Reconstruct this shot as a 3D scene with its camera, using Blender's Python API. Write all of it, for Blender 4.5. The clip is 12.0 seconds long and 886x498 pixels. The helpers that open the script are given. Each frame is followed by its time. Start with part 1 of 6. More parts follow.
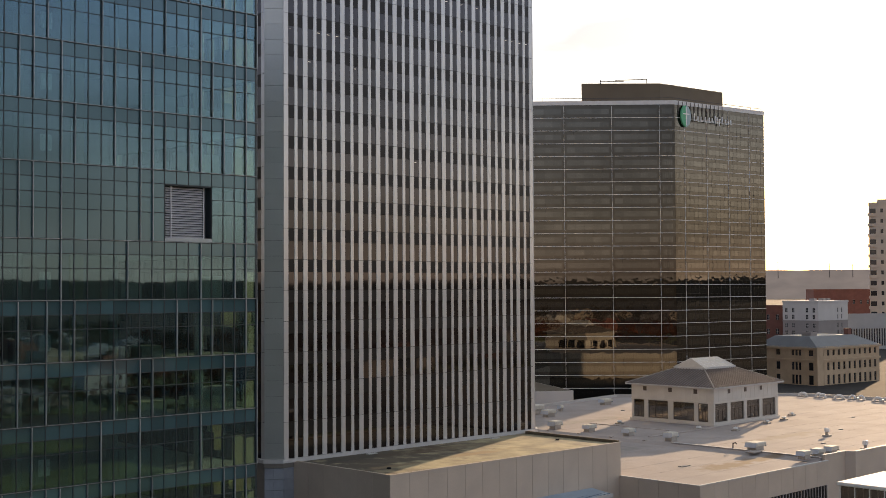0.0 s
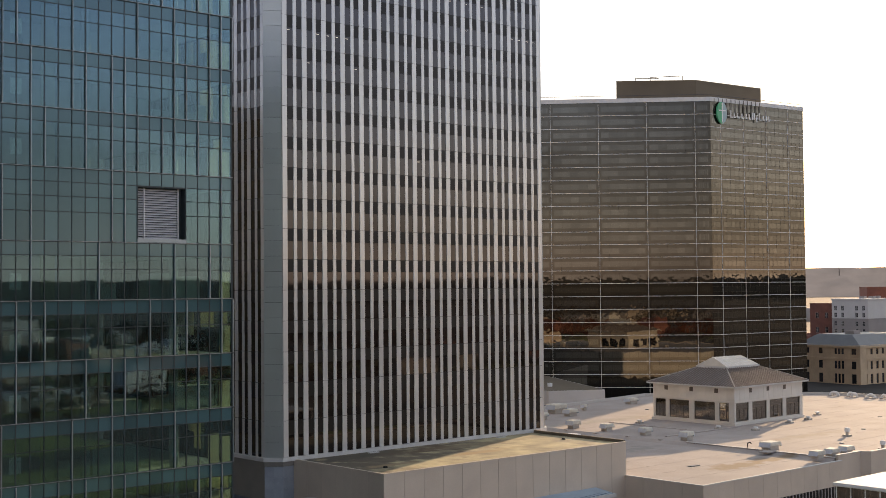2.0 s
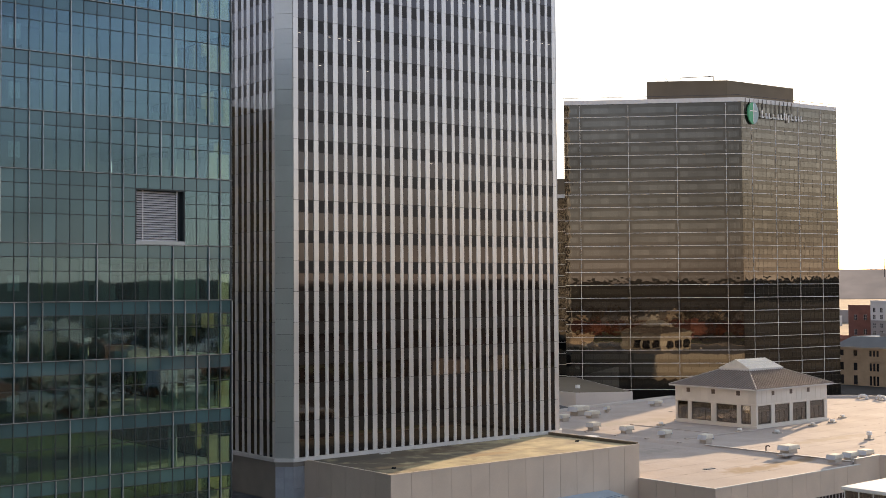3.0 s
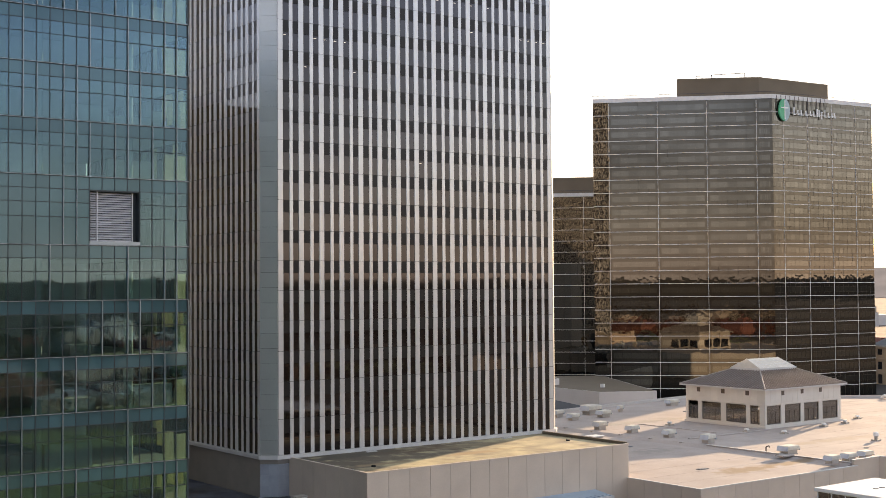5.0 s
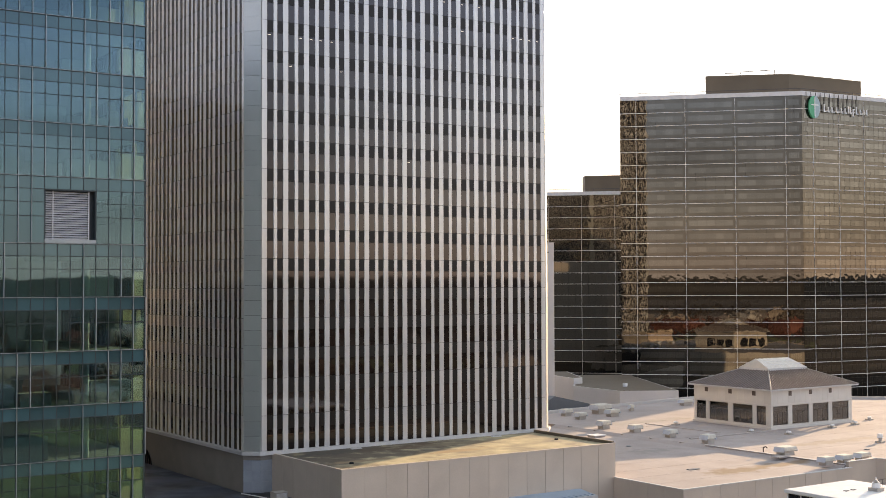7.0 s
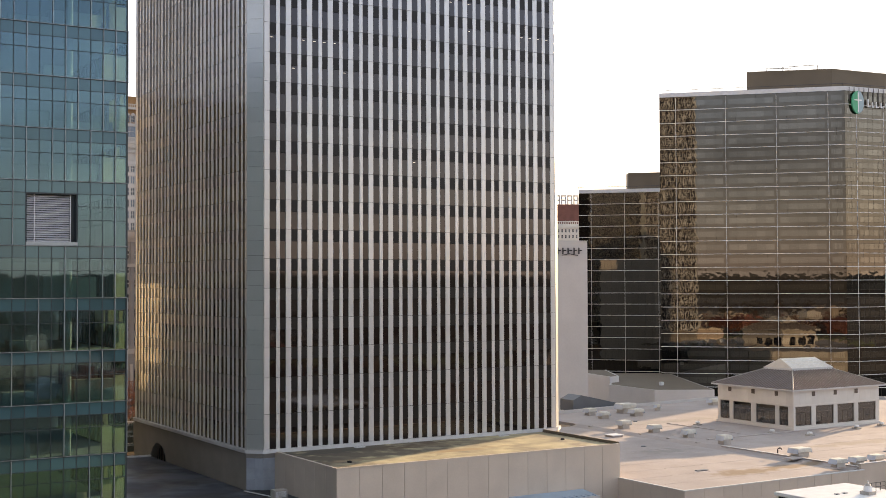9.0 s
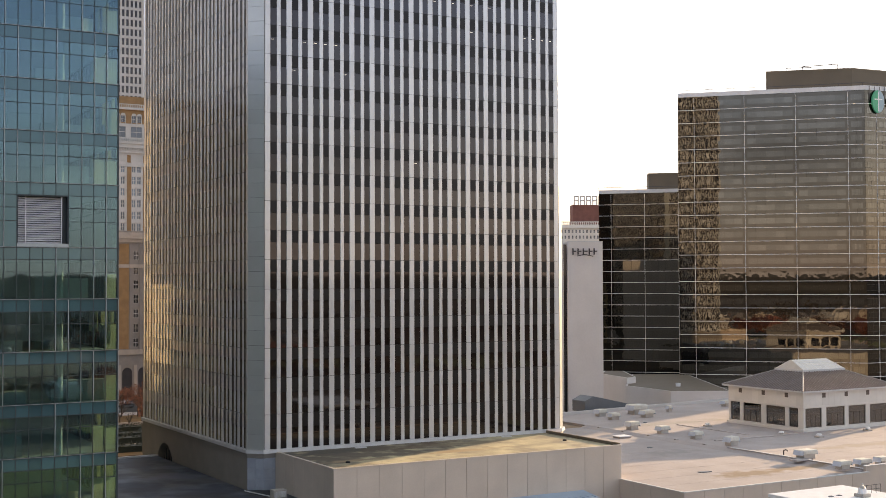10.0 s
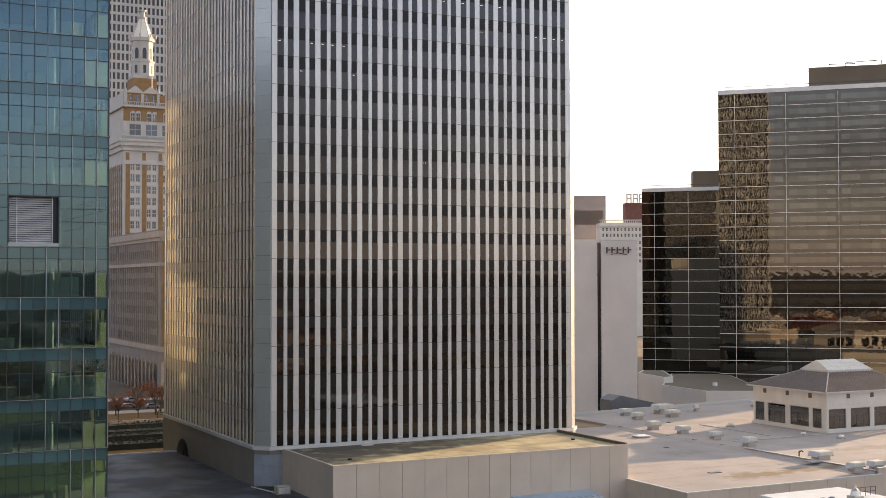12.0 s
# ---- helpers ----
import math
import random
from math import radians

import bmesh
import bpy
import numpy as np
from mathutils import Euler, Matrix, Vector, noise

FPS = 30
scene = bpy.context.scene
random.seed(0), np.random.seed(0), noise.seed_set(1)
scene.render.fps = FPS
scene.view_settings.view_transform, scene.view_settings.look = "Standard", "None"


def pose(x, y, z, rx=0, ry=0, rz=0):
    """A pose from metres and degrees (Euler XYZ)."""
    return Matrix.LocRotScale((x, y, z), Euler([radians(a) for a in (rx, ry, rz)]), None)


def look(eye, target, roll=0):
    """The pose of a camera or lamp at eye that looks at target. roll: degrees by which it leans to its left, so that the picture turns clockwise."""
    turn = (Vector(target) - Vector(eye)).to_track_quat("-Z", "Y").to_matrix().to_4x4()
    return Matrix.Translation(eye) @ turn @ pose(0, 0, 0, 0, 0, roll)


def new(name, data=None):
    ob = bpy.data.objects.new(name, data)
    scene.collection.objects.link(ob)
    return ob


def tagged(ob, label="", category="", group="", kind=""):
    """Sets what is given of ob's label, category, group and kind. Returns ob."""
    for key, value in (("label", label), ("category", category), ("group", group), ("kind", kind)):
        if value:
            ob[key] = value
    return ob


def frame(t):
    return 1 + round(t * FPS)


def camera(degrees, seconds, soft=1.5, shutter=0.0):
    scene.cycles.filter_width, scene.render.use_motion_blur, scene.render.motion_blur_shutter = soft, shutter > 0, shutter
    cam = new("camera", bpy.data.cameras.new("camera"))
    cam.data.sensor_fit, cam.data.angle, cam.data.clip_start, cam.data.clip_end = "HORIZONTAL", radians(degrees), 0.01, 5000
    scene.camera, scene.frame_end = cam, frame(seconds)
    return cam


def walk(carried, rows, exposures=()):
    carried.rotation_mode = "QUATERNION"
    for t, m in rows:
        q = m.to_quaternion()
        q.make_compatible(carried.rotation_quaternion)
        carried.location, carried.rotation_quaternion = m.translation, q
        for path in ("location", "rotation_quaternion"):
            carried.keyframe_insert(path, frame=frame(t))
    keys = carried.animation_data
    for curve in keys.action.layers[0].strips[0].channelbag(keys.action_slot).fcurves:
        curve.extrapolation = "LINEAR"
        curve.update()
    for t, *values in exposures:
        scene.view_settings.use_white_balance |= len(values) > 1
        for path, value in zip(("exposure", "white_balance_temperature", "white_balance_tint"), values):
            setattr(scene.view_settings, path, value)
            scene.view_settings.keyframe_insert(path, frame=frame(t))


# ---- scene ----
cam = camera(39.1, 12.0, soft=0.85)
PATH = [
    (0, (-97.177, -128.956, 31.863), (-95.781, -127.526, 31.928), -0.3),
    (0.5, (-95.816, -130.01, 31.817), (-94.433, -128.567, 31.882), -0.4),
    (1, (-94.4, -131.461, 31.797), (-93.034, -130.001, 31.862), -0.4),
    (1.5, (-93.001, -132.881, 31.828), (-91.648, -131.409, 31.893), -0.4),
    (2, (-91.621, -134.415, 31.844), (-90.293, -132.921, 31.908), -0.5),
    (2.5, (-90.206, -135.935, 31.813), (-88.904, -134.419, 31.877), -0.5),
    (3, (-88.672, -137.369, 31.907), (-87.395, -135.831, 31.973), -0.4),
    (5, (-81.251, -144.187, 31.957), (-80.049, -142.59, 32.021), -0.4),
    (5.5, (-79.232, -145.824, 31.956), (-78.046, -144.215, 32.017), -0.4),
    (6, (-77.31, -147.354, 31.976), (-76.141, -145.733, 32.037), -0.3),
    (6.5, (-75.399, -149.031, 31.977), (-74.249, -147.396, 32.039), -0.3),
    (7, (-73.487, -150.334, 31.971), (-72.359, -148.684, 32.032), -0.2),
    (9, (-66.51, -155.429, 32.379), (-65.469, -153.721, 32.435), -0.2),
    (9.5, (-64.843, -156.548, 32.396), (-63.823, -154.829, 32.453), -0.2),
    (10, (-63.073, -157.816, 32.42), (-62.075, -156.084, 32.477), -0.2),
    (10.5, (-61.423, -158.954, 32.43), (-60.446, -157.21, 32.487), -0.2),
    (11, (-59.752, -160.146, 32.477), (-58.798, -158.39, 32.533), -0.1),
    (11.5, (-58.068, -161.291, 32.574), (-57.137, -159.522, 32.628), -0.1),
    (12, (-56.433, -162.288, 32.537), (-55.524, -160.507, 32.591), -0.1),
]
walk(cam, [(t, look(eye, target, roll)) for t, eye, target, roll in PATH],
     exposures=[(0, 1.30, 9050, 20), (2.5, 1.69, 9050, 20), (5, 2.11, 9050, 20), (9.5, 2.06, 9050, 20), (12, 1.99, 9050, 20)])

# sun low behind the right-hand blocks; sky, ground level
SUN_AZ, SUN_EL = radians(19.8), radians(11)
G = -4.0
HAZE = ((0.0, (0.33, 0.295, 0.31)), (0.06, (0.335, 0.355, 0.41)), (0.14, (0.265, 0.35, 0.51)), (0.27, (0.175, 0.28, 0.535)), (0.5, (0.15, 0.225, 0.36)), (1.0, (0.125, 0.175, 0.26)))
GLOW = ((0.0, (0.24, 0.24, 0.245)), (0.3, (0.245, 0.245, 0.245)), (0.5, (0.28, 0.275, 0.26)), (0.66, (0.43, 0.41, 0.37)), (0.94, (0.43, 0.40, 0.35)), (0.965, (0.46, 0.42, 0.35)), (0.985, (0.58, 0.53, 0.42)), (1.0, (0.75, 0.66, 0.46)))

world = bpy.data.worlds.new("sky")
scene.world = world
world.use_nodes = True
wn = world.node_tree
sky = wn.nodes.new("ShaderNodeTexSky")
sky.sky_type = "NISHITA"
sky.sun_disc = False
sky.sun_elevation = SUN_EL
sky.sun_rotation = radians(90) - SUN_AZ
sky.air_density, sky.dust_density, sky.ozone_density = 1.0, 0.6, 1.9
wn.nodes["Background"].inputs["Strength"].default_value = 1.0


def wnode(kind, **props):
    n = wn.nodes.new(kind)
    for key, value in props.items():
        if key == "operation":
            n.operation = value
        elif key == "blend_type":
            n.data_type, n.blend_type = "RGBA", value
    return n


way = wnode("ShaderNodeTexCoord")
split = wnode("ShaderNodeSeparateXYZ")
wn.links.new(way.outputs["Generated"], split.inputs[0])
# haze by height: rosy grey at the horizon, lavender above it, blue overhead
haze = wnode("ShaderNodeValToRGB")
for k, (at, color) in enumerate(HAZE):
    stop = haze.color_ramp.elements[k] if k < 2 else haze.color_ramp.elements.new(at)
    stop.position, stop.color = at, (*color, 1)
wn.links.new(split.outputs["Z"], haze.inputs["Fac"])
# the clear sky behind the haze
clear = wnode("ShaderNodeVectorMath", operation="SCALE")
clear.inputs["Scale"].default_value = 0.07
wn.links.new(sky.outputs["Color"], clear.inputs[0])
veil = wnode("ShaderNodeMix", blend_type="MIX")
veil.inputs[0].default_value = 0.85
wn.links.new(clear.outputs[0], veil.inputs[6])
wn.links.new(haze.outputs["Color"], veil.inputs[7])
# the haze brightens and warms towards the sun
toward = wnode("ShaderNodeVectorMath", operation="DOT_PRODUCT")
toward.inputs[1].default_value = (math.cos(SUN_AZ), math.sin(SUN_AZ), 0.12)
wn.links.new(way.outputs["Generated"], toward.inputs[0])
half = wnode("ShaderNodeMath", operation="MULTIPLY_ADD")
half.inputs[1].default_value, half.inputs[2].default_value = 0.5, 0.5
wn.links.new(toward.outputs["Value"], half.inputs[0])
glow = wnode("ShaderNodeValToRGB")
for k, (at, color) in enumerate(GLOW):
    stop = glow.color_ramp.elements[k] if k < 2 else glow.color_ramp.elements.new(at)
    stop.position, stop.color = at, (*color, 1)
wn.links.new(half.outputs[0], glow.inputs["Fac"])
gain = wnode("ShaderNodeVectorMath", operation="SCALE")
gain.inputs["Scale"].default_value = 4.0
wn.links.new(glow.outputs["Color"], gain.inputs[0])
lit = wnode("ShaderNodeMix", blend_type="MULTIPLY")
lit.clamp_result = False
lit.inputs[0].default_value = 1.0
wn.links.new(veil.outputs[2], lit.inputs[6])
wn.links.new(gain.outputs[0], lit.inputs[7])
# long flat streaks of high cloud
flat = wnode("ShaderNodeMapping")
flat.inputs["Scale"].default_value = (1, 1, 3.6)
streak = wnode("ShaderNodeTexNoise")
streak.inputs["Scale"].default_value, streak.inputs["Detail"].default_value = 4.2, 7
wn.links.new(way.outputs["Generated"], flat.inputs["Vector"])
wn.links.new(flat.outputs["Vector"], streak.inputs["Vector"])
cloud = wnode("ShaderNodeValToRGB")
for k, (at, level) in enumerate(((0.46, 1.0), (0.56, 0.82), (0.66, 0.62))):
    stop = cloud.color_ramp.elements[k] if k < 2 else cloud.color_ramp.elements.new(at)
    stop.position, stop.color = at, (level, level, level * 0.985, 1)
wn.links.new(streak.outputs["Fac"], cloud.inputs["Fac"])
final = wnode("ShaderNodeMix", blend_type="MULTIPLY")
final.inputs[0].default_value = 1.0
wn.links.new(lit.outputs[2], final.inputs[6])
wn.links.new(cloud.outputs["Color"], final.inputs[7])
wn.links.new(final.outputs[2], wn.nodes["Background"].inputs["Color"])

sun_data = bpy.data.lights.new("sun", "SUN")
sun_data.energy, sun_data.angle, sun_data.color = 2.3, radians(0.6), (1.0, 0.85, 0.66)
sun = new("sun", sun_data)
SUN_DIR = Vector((math.cos(SUN_AZ) * math.cos(SUN_EL), math.sin(SUN_AZ) * math.cos(SUN_EL), math.sin(SUN_EL)))
sun.matrix_world = look(Vector((0, 0, 300)) + SUN_DIR, (0, 0, 300))


# ---- materials ----
def mat(name, color, rough=0.6, metal=0.0, ior=1.45, vary=0.12, scale=1.5, fine=12.0, bump=0.02, color2=None,
        rand=0.0, island=False, wave=None, emit=None, dark_mix=0.35, coat=0.0, rough2=None, tint=None, blotches=()):
    """A surface with two scales of variation, bump, and a change from piece to piece."""
    m = bpy.data.materials.new(name)
    m.use_nodes = True
    nt = m.node_tree
    b = nt.nodes["Principled BSDF"]
    b.inputs["Roughness"].default_value, b.inputs["Metallic"].default_value, b.inputs["IOR"].default_value = rough, metal, ior
    tc = nt.nodes.new("ShaderNodeNewGeometry")
    n1 = nt.nodes.new("ShaderNodeTexNoise")
    n1.inputs["Scale"].default_value, n1.inputs["Detail"].default_value = 1 / scale, 5
    n2 = nt.nodes.new("ShaderNodeTexNoise")
    n2.inputs["Scale"].default_value, n2.inputs["Detail"].default_value = fine, 3
    for n in (n1, n2):
        nt.links.new(tc.outputs["Position"], n.inputs["Vector"])
    c2 = color2 or tuple(c * (1 - dark_mix) for c in color)
    ramp = nt.nodes.new("ShaderNodeValToRGB")
    ramp.color_ramp.elements[0].position, ramp.color_ramp.elements[1].position = 0.35, 0.68
    ramp.color_ramp.elements[0].color, ramp.color_ramp.elements[1].color = (*c2, 1), (*color, 1)
    nt.links.new(n1.outputs["Fac"], ramp.inputs["Fac"])
    mix = nt.nodes.new("ShaderNodeMix")
    mix.data_type = "RGBA"
    mix.inputs[0].default_value = min(1.0, vary * 4) if color2 is None else 1.0
    mix.inputs[6].default_value = (*color, 1)
    nt.links.new(ramp.outputs["Color"], mix.inputs[7])
    val = nt.nodes.new("ShaderNodeMath")
    val.operation = "MULTIPLY_ADD"
    val.inputs[1].default_value, val.inputs[2].default_value = vary * 1.6, 1 - vary * 0.8
    nt.links.new(n2.outputs["Fac"], val.inputs[0])
    hs = nt.nodes.new("ShaderNodeHueSaturation")
    base = mix.outputs[2]
    for sx, sy, rx, ry, sc in blotches:
        # a ragged-edged blotch round a place on the roof; holds stains and painted shade
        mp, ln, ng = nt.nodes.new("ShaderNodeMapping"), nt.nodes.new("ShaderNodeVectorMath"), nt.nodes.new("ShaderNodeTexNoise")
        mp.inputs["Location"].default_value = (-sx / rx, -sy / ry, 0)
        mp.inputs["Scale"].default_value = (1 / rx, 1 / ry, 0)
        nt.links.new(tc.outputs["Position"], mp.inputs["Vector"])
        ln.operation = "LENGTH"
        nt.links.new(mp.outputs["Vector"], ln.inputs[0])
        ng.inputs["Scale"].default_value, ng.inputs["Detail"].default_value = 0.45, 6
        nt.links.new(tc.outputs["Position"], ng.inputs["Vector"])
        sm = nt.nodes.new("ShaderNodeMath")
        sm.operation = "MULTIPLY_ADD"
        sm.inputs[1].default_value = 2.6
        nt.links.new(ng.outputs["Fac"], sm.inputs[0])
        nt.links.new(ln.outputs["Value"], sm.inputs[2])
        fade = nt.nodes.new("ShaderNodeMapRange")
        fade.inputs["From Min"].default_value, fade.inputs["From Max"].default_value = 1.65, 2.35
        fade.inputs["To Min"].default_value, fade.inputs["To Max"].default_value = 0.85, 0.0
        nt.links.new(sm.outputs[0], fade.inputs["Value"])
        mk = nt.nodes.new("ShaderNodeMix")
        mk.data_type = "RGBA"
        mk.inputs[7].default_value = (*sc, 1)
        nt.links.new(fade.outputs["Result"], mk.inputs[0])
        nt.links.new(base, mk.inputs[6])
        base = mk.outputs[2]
    if rough2 is not None:
        rr = nt.nodes.new("ShaderNodeMapRange")
        rr.inputs["From Min"].default_value, rr.inputs["From Max"].default_value = 0.42, 0.58
        rr.inputs["To Min"].default_value, rr.inputs["To Max"].default_value = rough2, rough
        nt.links.new(n1.outputs["Fac"], rr.inputs["Value"])
        nt.links.new(rr.outputs["Result"], b.inputs["Roughness"])
    if coat:
        b.inputs["Coat Weight"].default_value, b.inputs["Coat Roughness"].default_value, b.inputs["Coat IOR"].default_value = coat, 0.08, 1.9
    if tint:
        b.inputs["Specular Tint"].default_value = (*tint, 1)
    nt.links.new(base, hs.inputs["Color"])
    out = val.outputs[0]
    if rand:
        oi = nt.nodes.new("ShaderNodeNewGeometry" if island else "ShaderNodeObjectInfo")
        r = nt.nodes.new("ShaderNodeMath")
        r.operation = "MULTIPLY_ADD"
        r.inputs[1].default_value, r.inputs[2].default_value = rand * 2, 1 - rand
        nt.links.new(oi.outputs["Random Per Island" if island else "Random"], r.inputs[0])
        p = nt.nodes.new("ShaderNodeMath")
        p.operation = "MULTIPLY"
        nt.links.new(out, p.inputs[0])
        nt.links.new(r.outputs[0], p.inputs[1])
        out = p.outputs[0]
    nt.links.new(out, hs.inputs["Value"])
    nt.links.new(hs.outputs["Color"], b.inputs["Base Color"])
    if bump or wave:
        bp = nt.nodes.new("ShaderNodeBump")
        bp.inputs["Strength"].default_value = 1.0
        if wave:
            nw = nt.nodes.new("ShaderNodeTexNoise")
            nw.inputs["Scale"].default_value, nw.inputs["Detail"].default_value = wave[0], 1.0
            nt.links.new(tc.outputs["Position"], nw.inputs["Vector"])
            bp.inputs["Distance"].default_value = wave[1]
            nt.links.new(nw.outputs["Fac"], bp.inputs["Height"])
        else:
            bp.inputs["Distance"].default_value = bump
            nt.links.new(n2.outputs["Fac"], bp.inputs["Height"])
        nt.links.new(bp.outputs["Normal"], b.inputs["Normal"])
    if emit:
        b.inputs["Emission Color"].default_value, b.inputs["Emission Strength"].default_value = (*emit[0], 1), emit[1]
    return m


def see_through(name, tint, gloss, gloss_color=(1, 1, 1), wave=(0.4, 0.004)):
    """Coated window glass: a tinted pane that lets light in and mirrors the surroundings."""
    m = bpy.data.materials.new(name)
    m.use_nodes = True
    nt = m.node_tree
    nt.nodes.remove(nt.nodes["Principled BSDF"])
    out = nt.nodes["Material Output"]
    tr, gl, mx = (nt.nodes.new(k) for k in ("ShaderNodeBsdfTransparent", "ShaderNodeBsdfGlossy", "ShaderNodeMixShader"))
    tr.inputs["Color"].default_value, gl.inputs["Color"].default_value = (*tint, 1), (*gloss_color, 1)
    gl.inputs["Roughness"].default_value = 0.02
    lw = nt.nodes.new("ShaderNodeFresnel")
    lw.inputs["IOR"].default_value = 1.5
    ad = nt.nodes.new("ShaderNodeMath")
    ad.operation, ad.use_clamp = "ADD", True
    ad.inputs[1].default_value = gloss
    nt.links.new(lw.outputs[0], ad.inputs[0])
    g = nt.nodes.new("ShaderNodeNewGeometry")
    nw = nt.nodes.new("ShaderNodeTexNoise")
    nw.inputs["Scale"].default_value, nw.inputs["Detail"].default_value = wave[0], 1.0
    bp = nt.nodes.new("ShaderNodeBump")
    bp.inputs["Distance"].default_value = wave[1]
    nt.links.new(g.outputs["Position"], nw.inputs["Vector"])
    nt.links.new(nw.outputs["Fac"], bp.inputs["Height"])
    nt.links.new(bp.outputs["Normal"], gl.inputs["Normal"])
    nt.links.new(ad.outputs[0], mx.inputs[0])
    nt.links.new(tr.outputs[0], mx.inputs[1])
    nt.links.new(gl.outputs[0], mx.inputs[2])
    nt.links.new(mx.outputs[0], out.inputs["Surface"])
    return m


M_PRECAST = mat("precast_panel", (0.56, 0.55, 0.535), 0.25, metal=0.2, vary=0.05, scale=5, fine=3, bump=0.002, rand=0.06, coat=0.6)
M_PRECAST_I = mat("precast_panel_joined", (0.56, 0.55, 0.535), 0.25, metal=0.2, vary=0.05, scale=5, fine=3, bump=0.002, rand=0.06, island=True, coat=0.6)
M_METAL_PANEL = mat("metal_panel", (0.47, 0.485, 0.46), 0.32, metal=0.55, vary=0.05, scale=4, fine=4, bump=0.002, rand=0.05)
M_TOWER_GLASS = mat("tower_glass", (0.013, 0.009, 0.007), 0.03, tint=(0.90, 0.90, 0.96), ior=1.54, vary=0.1, bump=0, wave=(0.35, 0.006), rand=0.25)
M_TOWER_GLASS_I = mat("tower_glass_joined", (0.013, 0.009, 0.007), 0.03, tint=(0.90, 0.90, 0.96), ior=1.54, vary=0.1, bump=0, wave=(0.35, 0.006), rand=0.25, island=True)
M_SPANDREL = mat("tower_spandrel", (0.010, 0.009, 0.009), 0.3, ior=1.32, vary=0.1, bump=0)
M_BLACK = mat("dark_core", (0.01, 0.01, 0.01), 0.9, bump=0)
M_BASE_STONE = mat("base_stone", (0.235, 0.21, 0.18), 0.7, vary=0.10, scale=3, fine=6, bump=0.01)
M_BASE_TILE = mat("base_tile", (0.32, 0.35, 0.385), 0.45, vary=0.10, scale=1.2, fine=8, bump=0.006, rand=0.08)
M_LEDGE = mat("pale_ledge", (0.55, 0.54, 0.52), 0.6, vary=0.10, scale=2, fine=9, bump=0.006)
M_TAN = mat("tan_cladding", (0.57, 0.465, 0.375), 0.65, vary=0.08, scale=4, fine=5, bump=0.006, rand=0.04)
M_ROOF_PALE = mat("pale_roofing", (0.38, 0.335, 0.312), 0.85, ior=1.22, vary=0.14, scale=7, fine=3, bump=0.02, dark_mix=0.30,
                  blotches=((66, -23.5, 7, 2.6, (0.21, 0.15, 0.095)), (75, -23, 6, 2.0, (0.24, 0.17, 0.11)), (70, 0, 6, 3, (0.26, 0.24, 0.22)), (101, -12, 14, 2.2, (0.28, 0.24, 0.20)), (96, 30, 16, 2.5, (0.30, 0.28, 0.25))))
# The first two wide dark blotches paint in the tower's shade; the rest are stains
M_ROOF_TAN = mat("weathered_shaded_podium_roof", (0.54, 0.45, 0.26), 0.8, vary=0.16, scale=4, fine=2.5, bump=0.02, color2=(0.25, 0.205, 0.135),
                 blotches=((11, -2.5, 20, 8, (0.055, 0.047, 0.038)), (5, -8, 9, 8, (0.06, 0.05, 0.042)), (12, -8, 14, 5, (0.13, 0.10, 0.07)), (22, -4, 10, 3, (0.12, 0.07, 0.04)), (30, -4.5, 11, 1.6, (0.24, 0.18, 0.11)), (25, -11, 7, 1.4, (0.36, 0.25, 0.13)), (9, -12, 5, 1.2, (0.30, 0.21, 0.12))))
M_ROOF_WET = mat("wet_roof", (0.065, 0.08, 0.105), 0.4, vary=0.12, scale=7, fine=4, bump=0.002, color2=(0.035, 0.04, 0.05), rough2=0.6, ior=1.3,
                 blotches=((-7, 33, 8, 9, (0.025, 0.021, 0.018)), (-12, 24, 10, 6, (0.028, 0.023, 0.02)), (-7, 12, 6, 4, (0.03, 0.028, 0.026)), (-10, -1, 7, 4, (0.022, 0.02, 0.018)), (-18, 8, 6, 5, (0.03, 0.028, 0.026)), (-1, -3, 3, 9, (0.03, 0.027, 0.024)), (-22, 29, 8, 7, (0.03, 0.026, 0.023))))
M_CURB = mat("roof_curb", (0.40, 0.35, 0.32), 0.8, vary=0.12, scale=2, fine=7)
M_GRAVEL = mat("brown_gravel", (0.30, 0.20, 0.12), 0.95, vary=0.2, scale=3, fine=5, bump=0.02)
M_AWNING = mat("pale_blue_sheet", (0.30, 0.40, 0.48), 0.4, vary=0.1, scale=3, fine=6, bump=0.003)
M_HOOD_CAP = mat("cream_hood_metal", (0.60, 0.575, 0.50), 0.6, vary=0.16, scale=0.7, fine=10, bump=0.003)
M_WHITE_METAL = mat("white_metal", (0.72, 0.71, 0.69), 0.45, vary=0.08, scale=1.0, fine=10, bump=0.003)
# hood skirts: the blue of their shaded sides is mixed into the colour
M_SKIRT = mat("blue_shade_sheet", (0.46, 0.50, 0.55), 0.6, vary=0.1, scale=1.0, fine=10, bump=0.003)
M_VENT_BODY = mat("vent_curb", (0.42, 0.38, 0.33), 0.6, vary=0.12, scale=0.8, fine=9)
M_PAV_WALL = mat("pavilion_wall", (0.60, 0.56, 0.50), 0.7, vary=0.06, scale=3, fine=6, bump=0.006, rand=0.04)
M_PAV_ROOF = mat("pavilion_tiles", (0.13, 0.098, 0.085), 0.75, vary=0.12, scale=2.5, fine=8, bump=0.01)
M_PAV_RIB = mat("pavilion_tile_ribs", (0.23, 0.19, 0.17), 0.7, vary=0.12, scale=2.5, fine=8, bump=0.01)
M_PAV_GLASS = see_through("pavilion_glass", (0.45, 0.42, 0.38), 0.10)
M_BROWN_FRAME = mat("brown_frame", (0.09, 0.065, 0.05), 0.5, vary=0.1, bump=0.002)
